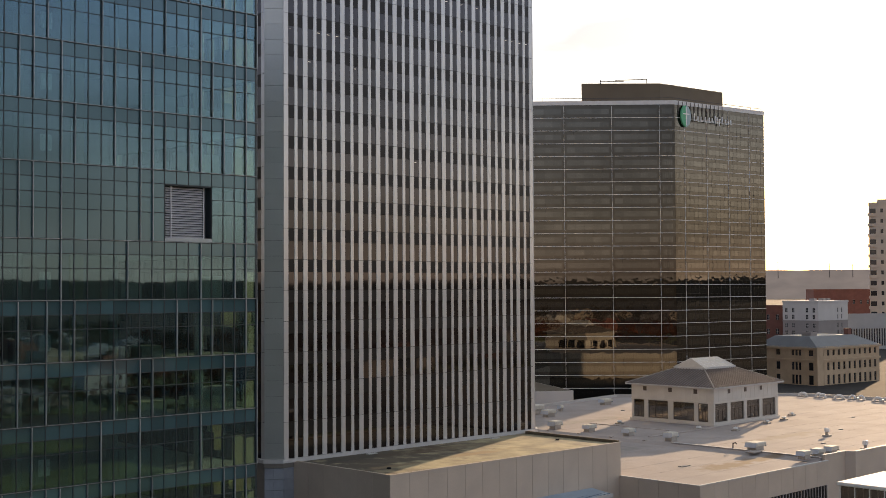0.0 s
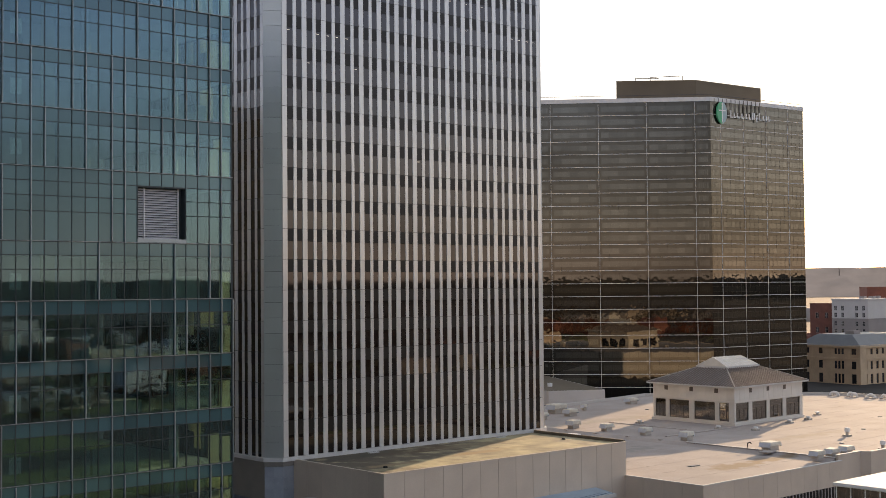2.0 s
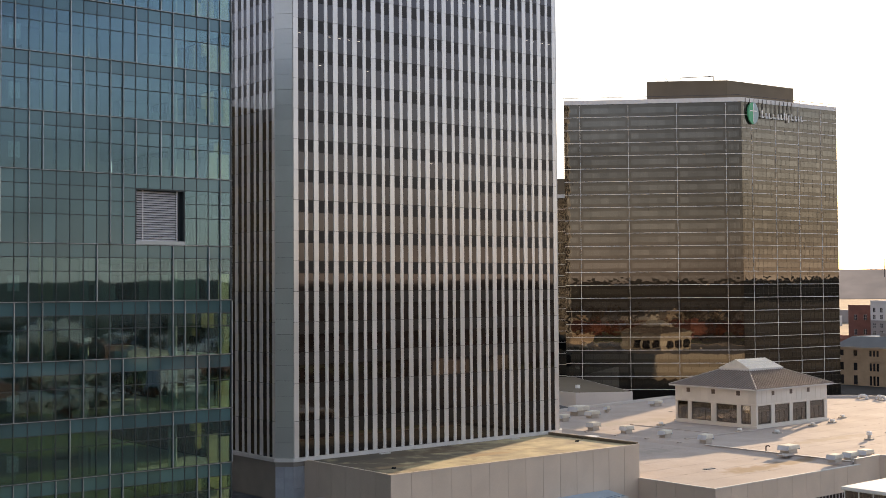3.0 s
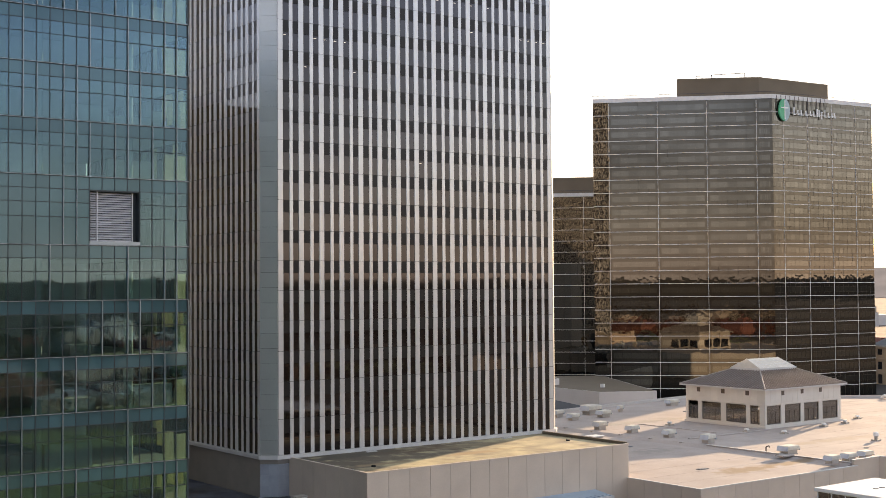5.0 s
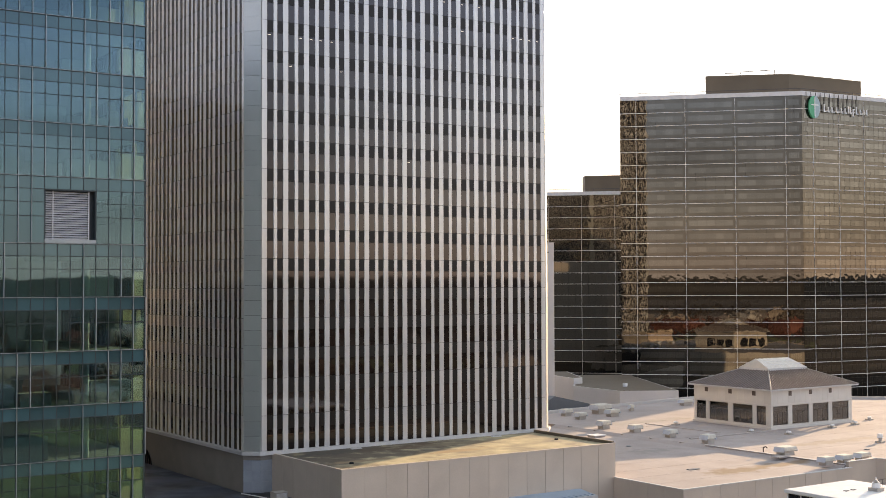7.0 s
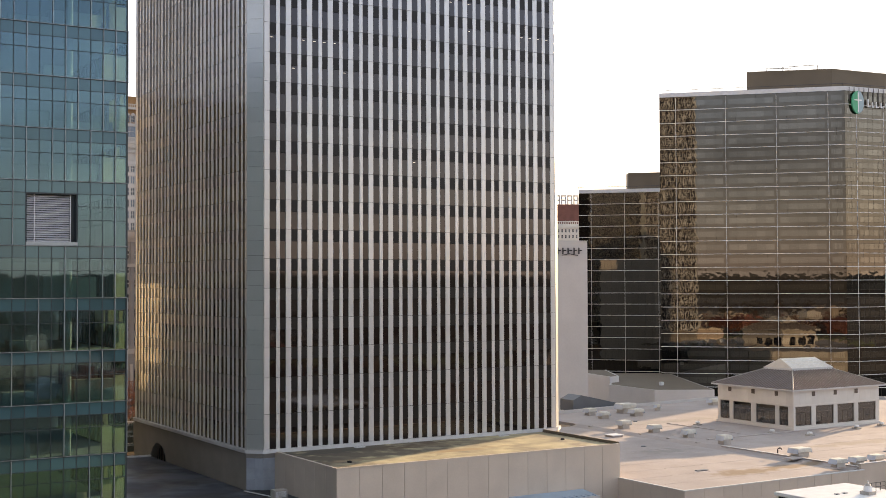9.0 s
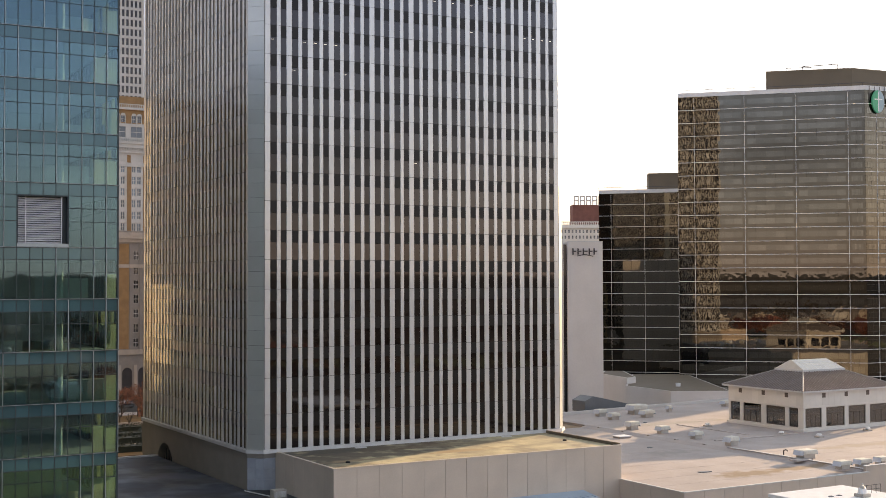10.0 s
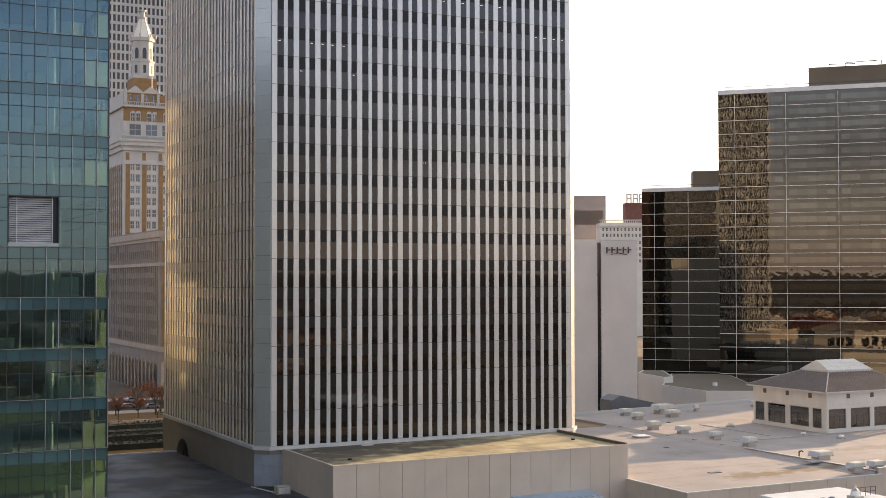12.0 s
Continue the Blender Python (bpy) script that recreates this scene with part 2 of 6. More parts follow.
M_PAV_HIP = mat("hip_flashing", (0.33, 0.30, 0.27), 0.7, vary=0.1, scale=2, fine=6)
M_SKYLIGHT = mat("skylight_panels", (0.58, 0.545, 0.48), 0.5, vary=0.08, scale=1.2, fine=4, bump=0.002, rand=0.06)
M_CC_GLASS = mat("bronze_mirror_glass", (0.088, 0.081, 0.069), 0.015, metal=0.95, vary=0.03, bump=0, wave=(0.5, 0.007), rand=0.06)
M_CC_VISION = mat("bronze_vision_glass", (0.122, 0.117, 0.104), 0.02, metal=0.95, vary=0.04, bump=0, wave=(0.5, 0.006), rand=0.14)
M_CC_LINE = mat("pale_band", (0.84, 0.81, 0.77), 0.5, vary=0.06, bump=0.002)
M_CC_SLIM = mat("bronze_glazing_bar", (0.075, 0.064, 0.052), 0.5, metal=0.3, vary=0.06, bump=0)
M_CC_PENT = mat("brown_penthouse", (0.15, 0.113, 0.075), 0.7, vary=0.10, scale=6, fine=3)
M_GT_SPANDREL = mat("teal_spandrel_glass", (0.036, 0.094, 0.105), 0.04, ior=1.8, vary=0.06, scale=5, bump=0, wave=(0.3, 0.003), rand=0.25, tint=(0.55, 0.85, 1.0))
M_GT_SPANDREL_I = mat("teal_spandrel_glass_joined", (0.036, 0.094, 0.105), 0.04, ior=1.8, vary=0.06, scale=5, bump=0, wave=(0.3, 0.003), rand=0.25, island=True, tint=(0.55, 0.85, 1.0))
M_GT_GLASS = see_through("teal_vision_glass", (0.45, 0.60, 0.58), 0.075, (0.48, 0.80, 0.99))
M_MULLION = mat("dark_mullion", (0.03, 0.045, 0.05), 0.4, metal=0.3, vary=0.05, bump=0)
M_FIN = mat("steel_fin", (0.32, 0.36, 0.37), 0.35, metal=0.5, vary=0.05, bump=0)
M_LOUVRE = mat("louvre_blade", (0.60, 0.60, 0.63), 0.4, metal=0.2, vary=0.08, bump=0.002)
M_INTERIOR = mat("interior_plaster", (0.42, 0.45, 0.43), 0.8, vary=0.12, scale=4, fine=2)
def cloth(name, color):
    """Thin blind cloth that lets light glow through."""
    m = mat(name, color, 0.8, vary=0.15, scale=0.7, fine=8, bump=0.01, rand=0.2)
    nt = m.node_tree
    tr, mx = nt.nodes.new("ShaderNodeBsdfTranslucent"), nt.nodes.new("ShaderNodeMixShader")
    tr.inputs["Color"].default_value = (*color, 1)
    mx.inputs[0].default_value = 0.5
    nt.links.new(nt.nodes["Principled BSDF"].outputs[0], mx.inputs[1])
    nt.links.new(tr.outputs[0], mx.inputs[2])
    nt.links.new(mx.outputs[0], nt.nodes["Material Output"].inputs["Surface"])
    return m


M_BLIND = cloth("blind_cloth", (0.62, 0.57, 0.40))
M_STONE = mat("limestone", (0.38, 0.32, 0.27), 0.75, vary=0.12, scale=4, fine=2, bump=0.01)
M_STREET_STONE = mat("street_stone", (0.23, 0.20, 0.18), 0.75, vary=0.12, scale=4, fine=2, bump=0.01)
M_CREAM_WALL = mat("cream_wall", (0.78, 0.72, 0.62), 0.7, vary=0.08, scale=5, fine=2)
M_PEACH = mat("peach_concrete", (0.66, 0.52, 0.40), 0.75, vary=0.08, scale=5, fine=2)
M_BUFF = mat("buff_stone", (0.56, 0.40, 0.26), 0.75, vary=0.12, scale=4, fine=2, bump=0.01)
M_WHITE_STONE = mat("white_terracotta", (0.47, 0.45, 0.415), 0.7, vary=0.10, scale=4, fine=2, bump=0.01)
M_ORANGE_BRICK = mat("orange_brick", (0.29, 0.165, 0.075), 0.8, vary=0.15, scale=2, fine=4, bump=0.01)
M_GOLD_BRICK = mat("golden_tan_brick", (0.60, 0.49, 0.31), 0.8, vary=0.15, scale=3, fine=4, bump=0.01)
M_DARK_BRICK = mat("dark_brown_brick", (0.13, 0.076, 0.046), 0.8, vary=0.15, scale=3, fine=4, bump=0.01)
M_RED_BRICK = mat("red_brick", (0.24, 0.095, 0.07), 0.8, vary=0.15, scale=3, fine=4, bump=0.01)
M_CONCRETE = mat("pale_concrete", (0.49, 0.465, 0.435), 0.75, vary=0.07, scale=6, fine=2)
M_HOTEL_WALL = mat("white_render", (0.64, 0.60, 0.56), 0.75, vary=0.06, scale=7, fine=2)
M_GREY_STUCCO = mat("grey_stucco", (0.33, 0.29, 0.27), 0.8, vary=0.06, scale=6, fine=2)
M_SLATE = mat("slate_roof", (0.12, 0.13, 0.14), 0.5, vary=0.10, scale=4, fine=3)
M_WINDOW_FRAME = mat("pale_window_frame", (0.50, 0.48, 0.45), 0.6, vary=0.08, bump=0.002)
M_PALE_WINDOW = mat("grey_blue_window", (0.10, 0.13, 0.16), 0.06, ior=1.6, vary=0.1, bump=0, wave=(0.4, 0.004), rand=0.6)
M_WINDOW = mat("dark_window", (0.03, 0.028, 0.03), 0.06, ior=1.5, vary=0.1, bump=0, wave=(0.4, 0.004), rand=0.5)
M_ASPHALT = mat("asphalt", (0.055, 0.052, 0.05), 0.9, ior=1.15, vary=0.2, scale=14, fine=2, bump=0.02)
M_GROUND = mat("city_ground", (0.165, 0.115, 0.072), 0.9, vary=0.25, scale=60, fine=0.12, bump=0.05, color2=(0.06, 0.046, 0.034))
M_GRASS = mat("dry_grass", (0.15, 0.08, 0.022), 0.95, vary=0.2, scale=5, fine=4, bump=0.04)
M_FIELD = mat("olive_field", (0.28, 0.27, 0.085), 0.95, vary=0.25, scale=8, fine=2, bump=0.03, color2=(0.15, 0.15, 0.055))
M_HEDGE = mat("hedge_leaves", (0.02, 0.024, 0.012), 0.8, vary=0.3, scale=1, fine=6)
M_LEAF_DARK = mat("winter_woods", (0.10, 0.075, 0.045), 0.85, vary=0.3, scale=6, fine=1.5, rand=0.3, island=True)
M_LEAF_RED = mat("rust_foliage", (0.20, 0.065, 0.028), 0.85, vary=0.3, scale=2, fine=4, rand=0.3, island=True)
M_BARK = mat("bark", (0.09, 0.07, 0.055), 0.9, vary=0.2, scale=0.5, fine=14, bump=0.02)
M_WOOD_HILL = mat("wooded_hills", (0.10, 0.085, 0.065), 1.0, vary=0.3, scale=90, fine=0.03, bump=0)
M_HILL = mat("haze_glow_hills", (0.16, 0.14, 0.12), 1.0, vary=0.15, scale=120, fine=0.02, bump=0, emit=((0.40, 0.37, 0.385), 0.14))
# uneven glow of the slopes stands in for haze
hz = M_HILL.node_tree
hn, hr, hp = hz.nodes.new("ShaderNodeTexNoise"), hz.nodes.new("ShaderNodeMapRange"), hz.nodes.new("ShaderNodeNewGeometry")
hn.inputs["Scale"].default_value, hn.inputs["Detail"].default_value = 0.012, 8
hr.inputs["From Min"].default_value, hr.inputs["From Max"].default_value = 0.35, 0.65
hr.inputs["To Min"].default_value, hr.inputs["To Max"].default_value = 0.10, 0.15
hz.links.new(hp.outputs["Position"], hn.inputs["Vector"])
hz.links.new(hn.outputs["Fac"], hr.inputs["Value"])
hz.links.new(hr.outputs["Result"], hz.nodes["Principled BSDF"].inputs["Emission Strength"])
M_SIGN_WHITE = mat("sign_white", (0.85, 0.85, 0.82), 0.4, vary=0.03, bump=0)
M_SIGN_GREEN = mat("sign_green", (0.05, 0.42, 0.22), 0.4, vary=0.03, bump=0)
M_SIGN_TEAL = mat("sign_pale_teal", (0.35, 0.48, 0.50), 0.4, vary=0.03, bump=0)
M_SIGN_DARK = mat("sign_dark", (0.05, 0.04, 0.04), 0.5, vary=0.05, bump=0)
M_LAMP = mat("ceiling_lamp", (0.9, 0.88, 0.8), 0.5, bump=0, emit=((1.0, 0.93, 0.8), 0.18))
M_CAR = mat("car_paint", (0.25, 0.25, 0.27), 0.25, metal=0.3, vary=0.03, bump=0, rand=0.6)
M_RUBBER = mat("tyre_rubber", (0.02, 0.02, 0.02), 0.8, bump=0)


# ---- mesh helpers ----
class Solid:
    """Collects boxes and polygons for one mesh."""

    def __init__(self):
        self.v, self.f = [], []

    def box(self, x0, x1, y0, y1, z0, z1):
        k = len(self.v)
        self.v += [(x0, y0, z0), (x1, y0, z0), (x1, y1, z0), (x0, y1, z0), (x0, y0, z1), (x1, y0, z1), (x1, y1, z1), (x0, y1, z1)]
        self.f += [tuple(k + i for i in q) for q in ((0, 3, 2, 1), (4, 5, 6, 7), (0, 1, 5, 4), (1, 2, 6, 5), (2, 3, 7, 6), (3, 0, 4, 7))]
        return self

    def prism(self, pts, z0, z1):
        """Upright prism over a counter-clockwise outline; z1 may be one height a corner."""
        k, n = len(self.v), len(pts)
        tops = z1 if isinstance(z1, (list, tuple)) else [z1] * n
        self.v += [(x, y, z0) for x, y in pts] + [(p[0], p[1], h) for p, h in zip(pts, tops)]
        self.f += [tuple(k + i for i in reversed(range(n))), tuple(k + n + i for i in range(n))]
        self.f += [(k + i, k + (i + 1) % n, k + n + (i + 1) % n, k + n + i) for i in range(n)]
        return self

    def profile(self, pts, y0, y1):
        """A profile in x and z, counter-clockwise seen from -y, pushed from y0 to y1."""
        k, n = len(self.v), len(pts)
        self.v += [(x, y0, z) for x, z in pts] + [(x, y1, z) for x, z in pts]
        self.f += [tuple(k + i for i in range(n)), tuple(k + n + i for i in reversed(range(n)))]
        self.f += [(k + (i + 1) % n, k + i, k + n + i, k + n + (i + 1) % n) for i in range(n)]
        return self

    def tube(self, a, b, r0, r1, n=8):
        a, b = Vector(a), Vector(b)
        d = (b - a).normalized()
        p = d.orthogonal().normalized()
        q = d.cross(p)
        k = len(self.v)
        for c, r in ((a, r0), (b, r1)):
            self.v += [tuple(c + (p * math.cos(2 * math.pi * i / n) + q * math.sin(2 * math.pi * i / n)) * r) for i in range(n)]
        self.f += [(k + i, k + (i + 1) % n, k + n + (i + 1) % n, k + n + i) for i in range(n)]
        self.f += [tuple(k + i for i in reversed(range(n))), tuple(k + n + i for i in range(n))]
        return self

    def mesh(self, name, material, bevel=0.0):
        me = bpy.data.meshes.new(name)
        me.from_pydata(self.v, [], self.f)
        if bevel:
            bm = bmesh.new()
            bm.from_mesh(me)
            bmesh.ops.bevel(bm, geom=bm.edges[:], offset=bevel, segments=1, affect="EDGES", clamp_overlap=True)
            bm.to_mesh(me)
            bm.free()
        me.materials.append(material)
        me.update()
        return me


def thing(name, x, y, z, label, category, group="", kind=""):
    ob = new(name)
    ob.location = (x, y, z)
    ob.empty_display_size = 0.5
    return tagged(ob, label, category, group, kind)


def seat(ob, parent, m=None):
    """Puts ob under parent, at the world pose m."""
    ob.parent = parent
    o = parent
    off = Vector((0, 0, 0))
    while o is not None:
        off += o.location
        o = o.parent
    ob.matrix_basis = Matrix.Translation(-off) @ (m or Matrix())
    return ob


def part(name, solid, material, parent, label="", m=None, bevel=0.0, kind=""):
    ob = new(name, solid.mesh(name, material, bevel))
    if parent is not None:
        seat(ob, parent, m)
    elif m is not None:
        ob.matrix_basis = m
    return tagged(ob, label, kind=kind)


def lone(name, solid, material, label, category, group="", kind="", m=None, bevel=0.0):
    ob = new(name, solid.mesh(name, material, bevel))
    if m is not None:
        ob.matrix_basis = m
    return tagged(ob, label, category, group, kind)


def face_pose(x, y, ux, uy):
    """Pose of a facade: local x along it, local y into the building, z up."""
    n = math.hypot(ux, uy)
    ux, uy = ux / n, uy / n
    return Matrix(((ux, -uy, 0, x), (uy, ux, 0, y), (0, 0, 1, 0), (0, 0, 0, 1)))


def pieces(name, solid, material, places, parent, m, limit=300, joined=None, label="", bevel=0.0, rest="rest"):
    """Like pieces at local places (x, y, z): the first ones objects that share a mesh, the others one joined mesh."""
    me = solid.mesh(name, material, bevel)
    made = []
    for p in places[:limit]:
        ob = new(name, me)
        seat(ob, parent, m @ Matrix.Translation(p))
        if label:
            ob["label"] = label
        made.append(ob)
    more = places[limit:]
    if more:
        v = np.array([w.co[:] for w in me.vertices])
        polys = [tuple(q.vertices) for q in me.polygons]
        V = (v[None] + np.array(more)[:, None]).reshape(-1, 3)
        F = [tuple(i * len(v) + j for j in q) for i in range(len(more)) for q in polys]
        big = bpy.data.meshes.new(name + "_" + rest)
        big.from_pydata(V.tolist(), [], F)
        big.materials.append(joined or material)
        ob = new(name + "_" + rest, big)
        seat(ob, parent, m)
        ob["kind"] = "stuff"
    return made


def opening_wall(parent, m, length, z0, z1, s_open, z_open, thick, wall_mat, pane_mat, name="window", wall_name="wall", limit=300, recess=0.25, bar=True, frame_mat=None):
    """A wall with openings through it, and a pane with a glazing bar set back in each."""
    s = Solid()
    last = 0.0
    for a, b in s_open:
        s.box(last, a, 0, thick, z0, z1)
        prev = z0
        for c, d in z_open:
            s.box(a, b, 0, thick, prev, c)
            prev = d
        s.box(a, b, 0, thick, prev, z1)
        last = b
    s.box(last, length, 0, thick, z0, z1)
    part(wall_name, s, wall_mat, parent, m=m)
    groups = {}
    for a, b in s_open:
        for c, d in z_open:
            groups.setdefault((round(b - a, 2), round(d - c, 2)), []).append((a, recess, c))
    for (w, h), places in groups.items():
        pieces(name, Solid().box(0.002, w - 0.002, 0, 0.06, 0.002, h - 0.002), pane_mat, places, parent, m, limit)
        if bar:
            k = 0.07
            f = Solid().box(w / 2 - k, w / 2 + k, -0.06, 0, k, h - k).box(k, w / 2 - k, -0.05, 0, h * 0.5 - k, h * 0.5 + k).box(w / 2 + k, w - k, -0.05, 0, h * 0.5 - k, h * 0.5 + k)
            f.box(0.002, k, -0.08, 0, 0, h).box(w - k, w - 0.002, -0.08, 0, 0, h).box(k, w - k, -0.08, 0, h - k, h - 0.002).box(k, w - k, -0.08, 0, 0.002, k)
            pieces("window_frame", f, frame_mat or M_WINDOW_FRAME, places, parent, m, 0, rest="set")


def spaced(start, pitch, width, n):
    return [(start + i * pitch, start + i * pitch + width) for i in range(n)]


# ---- ground and distance ----
g = Solid()
g.box(-4800, 4800, -4800, 4800, G - 1, G)
lone("ground", g, M_GROUND, "brown and grey city ground reaching to the horizon", "ground", kind="structure")

def hill_arc(name, a0, a1, material, label, radius, high, seed):
    """A ridge along part of the horizon."""
    hills = Solid()
    n = int((a1 - a0) / 0.75)
    for i in range(n + 1):
        a = radians(a0 + (a1 - a0) * i / n)
        c, s = math.cos(a), math.sin(a)
        h = high + high * 0.15 * noise.noise((c * 3, s * 3, seed)) + high * 0.06 * noise.noise((c * 40, s * 40, 4.0)) + 1.5 * noise.noise((c * 220, s * 220, 2.0))
        hills.v += [(c * radius, s * radius, G - 0.5), (c * radius * 1.07, s * radius * 1.07, G + h), (c * radius * 1.14, s * radius * 1.14, G - 0.5)]
    for i in range(n):
        for q in range(2):
            hills.f.append((3 * i + q, 3 * i + 3 + q, 3 * i + 4 + q, 3 * i + 1 + q))
    lone(name, hills, material, label, "hills", kind="structure")


# ridge with a painted haze glow against the sun; dark wooded ridges all round the rest
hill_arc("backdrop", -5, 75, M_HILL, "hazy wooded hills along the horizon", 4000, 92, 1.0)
hill_arc("hills", 75, 355, M_WOOD_HILL, "dark wooded hills along the horizon", 3000, 62, 5.0)


# ---- striped office tower ----
TW, TC, TD = 48.5, 1.7, 48.3          # front width, corner cut, side length
T_FLOORS = [10.3, 15.0, 19.9] + [19.9 + 4.0 * i for i in range(1, 27)]
T_TOP = T_FLOORS[-1]
NB = 15


def column_solid(w, h, deep=0.42):
    c = 0.05
    return Solid().prism([(0, deep), (0, c), (c, 0), (w - c, 0), (w, c), (w, deep)], 0.0, h)


def tower_face(parent, m, length, near):
    """Precast uprights, spandrels and window panes of one side."""
    limit = near
    pitch = (length - 0.82) / NB
    wide = [i * pitch for i in range(NB + 1)]
    slim = [i * pitch + 1.76 for i in range(NB)]
    gaps = [(i * pitch + 0.82, i * pitch + 1.76) for i in range(NB)] + [(i * pitch + 1.76 + 0.58, (i + 1) * pitch) for i in range(NB)]
    by_h = {}
    for z, z2 in zip(T_FLOORS, T_FLOORS[1:]):
        by_h.setdefault(round(z2 - z, 2), []).append(z)
    for h, zs in by_h.items():
        n = limit if h == 4.0 else (40 if near else 0)
        lower = "column_panel" if h == 4.0 else "base_column_panel"
        pieces(lower, column_solid(0.82, h - 0.045, 0.11), M_PRECAST, [(s, -0.11, z) for z in zs for s in wide], parent, m, n, M_PRECAST_I)
        pieces("mullion_panel", column_solid(0.58, h - 0.045, 0.09), M_PRECAST, [(s, -0.09, z) for z in zs for s in slim], parent, m, n, M_PRECAST_I)
        gw = gaps[0][1] - gaps[0][0]
        gw2 = gaps[-1][1] - gaps[-1][0]
        sp = h * 0.40
        for w, gg in ((gw, gaps[:NB]), (gw2, gaps[NB:])):
            pieces("window_pane", Solid().box(0, w, 0, 0.05, 0, h - sp - 0.05), M_TOWER_GLASS, [(a, -0.02, z) for z in zs for a, b in gg], parent, m, n // 2, M_TOWER_GLASS_I)
            pieces("spandrel_panel", Solid().box(0, w, 0, 0.05, 0, sp), M_SPANDREL, [(a, -0.04, z + h - sp) for z in zs for a, b in gg], parent, m, n // 2)
    lights = [(s + 0.12, -0.026, z + h2) for s, z, h2 in [(gaps[q % 30][0], T_FLOORS[f], 2.0) for q, f in LIT]] if near == 300 else []
    if lights:
        pieces("ceiling_lamp", Solid().box(0, 0.4, 0, 0.006, 0, 0.05), M_LAMP, lights, parent, m, 300)


LIT = [(q, f) for f, qs in ((14, (10, 13, 14, 28, 29)), (17, (2, 5, 22, 26)), (15, (0, 1, 2, 3, 4, 5, 6, 7, 8, 9, 10, 11)), (16, (9, 10, 12)), (13, (0, 2, 3, 16, 17)), (12, (1, 18)), (9, (7,))) for q in qs]
tower = thing("office_tower", 24, 26, G, "grey concrete and dark glass striped high-rise office tower with cut corners", "tower")
core = Solid().prism([(0.1, 0.25), (TW - 0.1, 0.25), (TW + TC - 0.25, TC + 0.1), (TW + TC - 0.25, TC + TD), (TW, TD + 2 * TC - 0.25), (0, TD + 2 * TC - 0.25), (-TC + 0.25, TC + TD), (-TC + 0.25, TC + 0.1)], 10.0, T_TOP - 0.3)
part("core", core, M_BLACK, tower)
F_FRONT = face_pose(0.12, 0.15, 1, 0)
F_LEFT = face_pose(-TC + 0.15, TC + TD, 0, -1)
F_RIGHT = face_pose(TW + TC - 0.15, TC, 0, 1)
F_BACK = face_pose(TW, TD + 2 * TC - 0.15, -1, 0)
tower_face(tower, F_FRONT, TW - 0.14, 300)
tower_face(tower, F_LEFT, TD, 64)
tower_face(tower, F_RIGHT, TD, 0)
tower_face(tower, F_BACK, TW, 0)
for cx, cy, ux, uy in ((-TC, TC, 1, -1), (TW, 0, 1, 1), (TW + TC, TC + TD, -1, 1), (0, TD + 2 * TC, -1, -1)):
    fm = face_pose(cx, cy, ux, uy)
    w = TC * math.sqrt(2)
    places = []
    z = 10.3
    while z < T_TOP - 1:
        places.append((0.01, -0.02, z))
        z += 2.0
    pieces("corner_panel", Solid().box(0, w - 0.02, 0, 0.15, 0, 1.97), M_METAL_PANEL, places, tower, fm, 60)
roof = Solid().prism([(0, 0), (TW, 0), (TW + TC, TC), (TW + TC, TC + TD), (TW, TD + 2 * TC), (0, TD + 2 * TC), (-TC, TC + TD), (-TC, TC)], T_TOP - 0.3, T_TOP + 1.2)
part("roof", roof, M_LEDGE, tower)
# ledge round the foot of the shaft, and the stone base with its arches
e = 0.3
ledge = Solid().prism([(-0.2, -e), (TW + 0.2, -e), (TW + TC + e, TC - 0.2), (TW + TC + e, TC + TD), (TW, TD + 2 * TC + e), (0, TD + 2 * TC + e), (-TC - e, TC + TD), (-TC - e, TC - 0.2)], 9.8, 10.28)
part("ledge", ledge, M_LEDGE, tower, "pale stone ledge")
part("lower_ledge", Solid().prism([(-0.1, -0.08), (TW + 0.1, -0.08), (TW + TC + 0.08, TC - 0.1), (TW + TC + 0.08, TC + TD), (TW, TD + 2 * TC + 0.08), (0, TD + 2 * TC + 0.08), (-TC - 0.08, TC + TD), (-TC - 0.08, TC - 0.1)], 9.2, 9.8), M_BASE_STONE, tower)


def arch(cx, w, z0, zs, n=10):
    """Points of an arched opening from its left foot to its right foot."""
    r = w / 2
    return [(cx - r, z0)] + [(cx - r * math.cos(math.pi * i / n), zs + r * math.sin(math.pi * i / n)) for i in range(n + 1)] + [(cx + r, z0)]


# side wall seen from outside: local x runs from the far end to the near corner
end = [(-1.0, 9.2), (-0.8, 7.6)] + [(-0.8 + 4.6 * (1 - math.cos(a)), 7.6 - 7.0 * math.sin(a)) for a in [math.pi / 2 * i / 8 for i in range(1, 9)]]
wall_pts = end + [(3.8, G)] + arch(12.0, 8.6, G, 3.0) + [(TD, G), (TD, 9.2)]
part("base_wall", Solid().profile(wall_pts, 0.0, 1.2), M_BASE_STONE, tower, "brown stone base with an arched opening", m=face_pose(-TC, TC + TD, 0, -1))
# black sheet stands in for the unlit space inside the arch
part("gate_backing", Solid().box(4.6, 30, 1.9, 2.0, G, 9.0), M_BLACK, tower, m=face_pose(-TC, TC + TD, 0, -1))
pieces("gate_bar", Solid().box(-0.06, 0.06, 0, 0.12, 0, 10.6), M_BASE_STONE, [(8.1 + 0.87 * i, 1.3, G) for i in range(10)], tower, face_pose(-TC, TC + TD, 0, -1), 60)
part("base_core", Solid().box(4, TW, 12.5, TD - 6, G, 9.2).box(0, 9, TC, 13, G, 9.2), M_BLACK, tower)
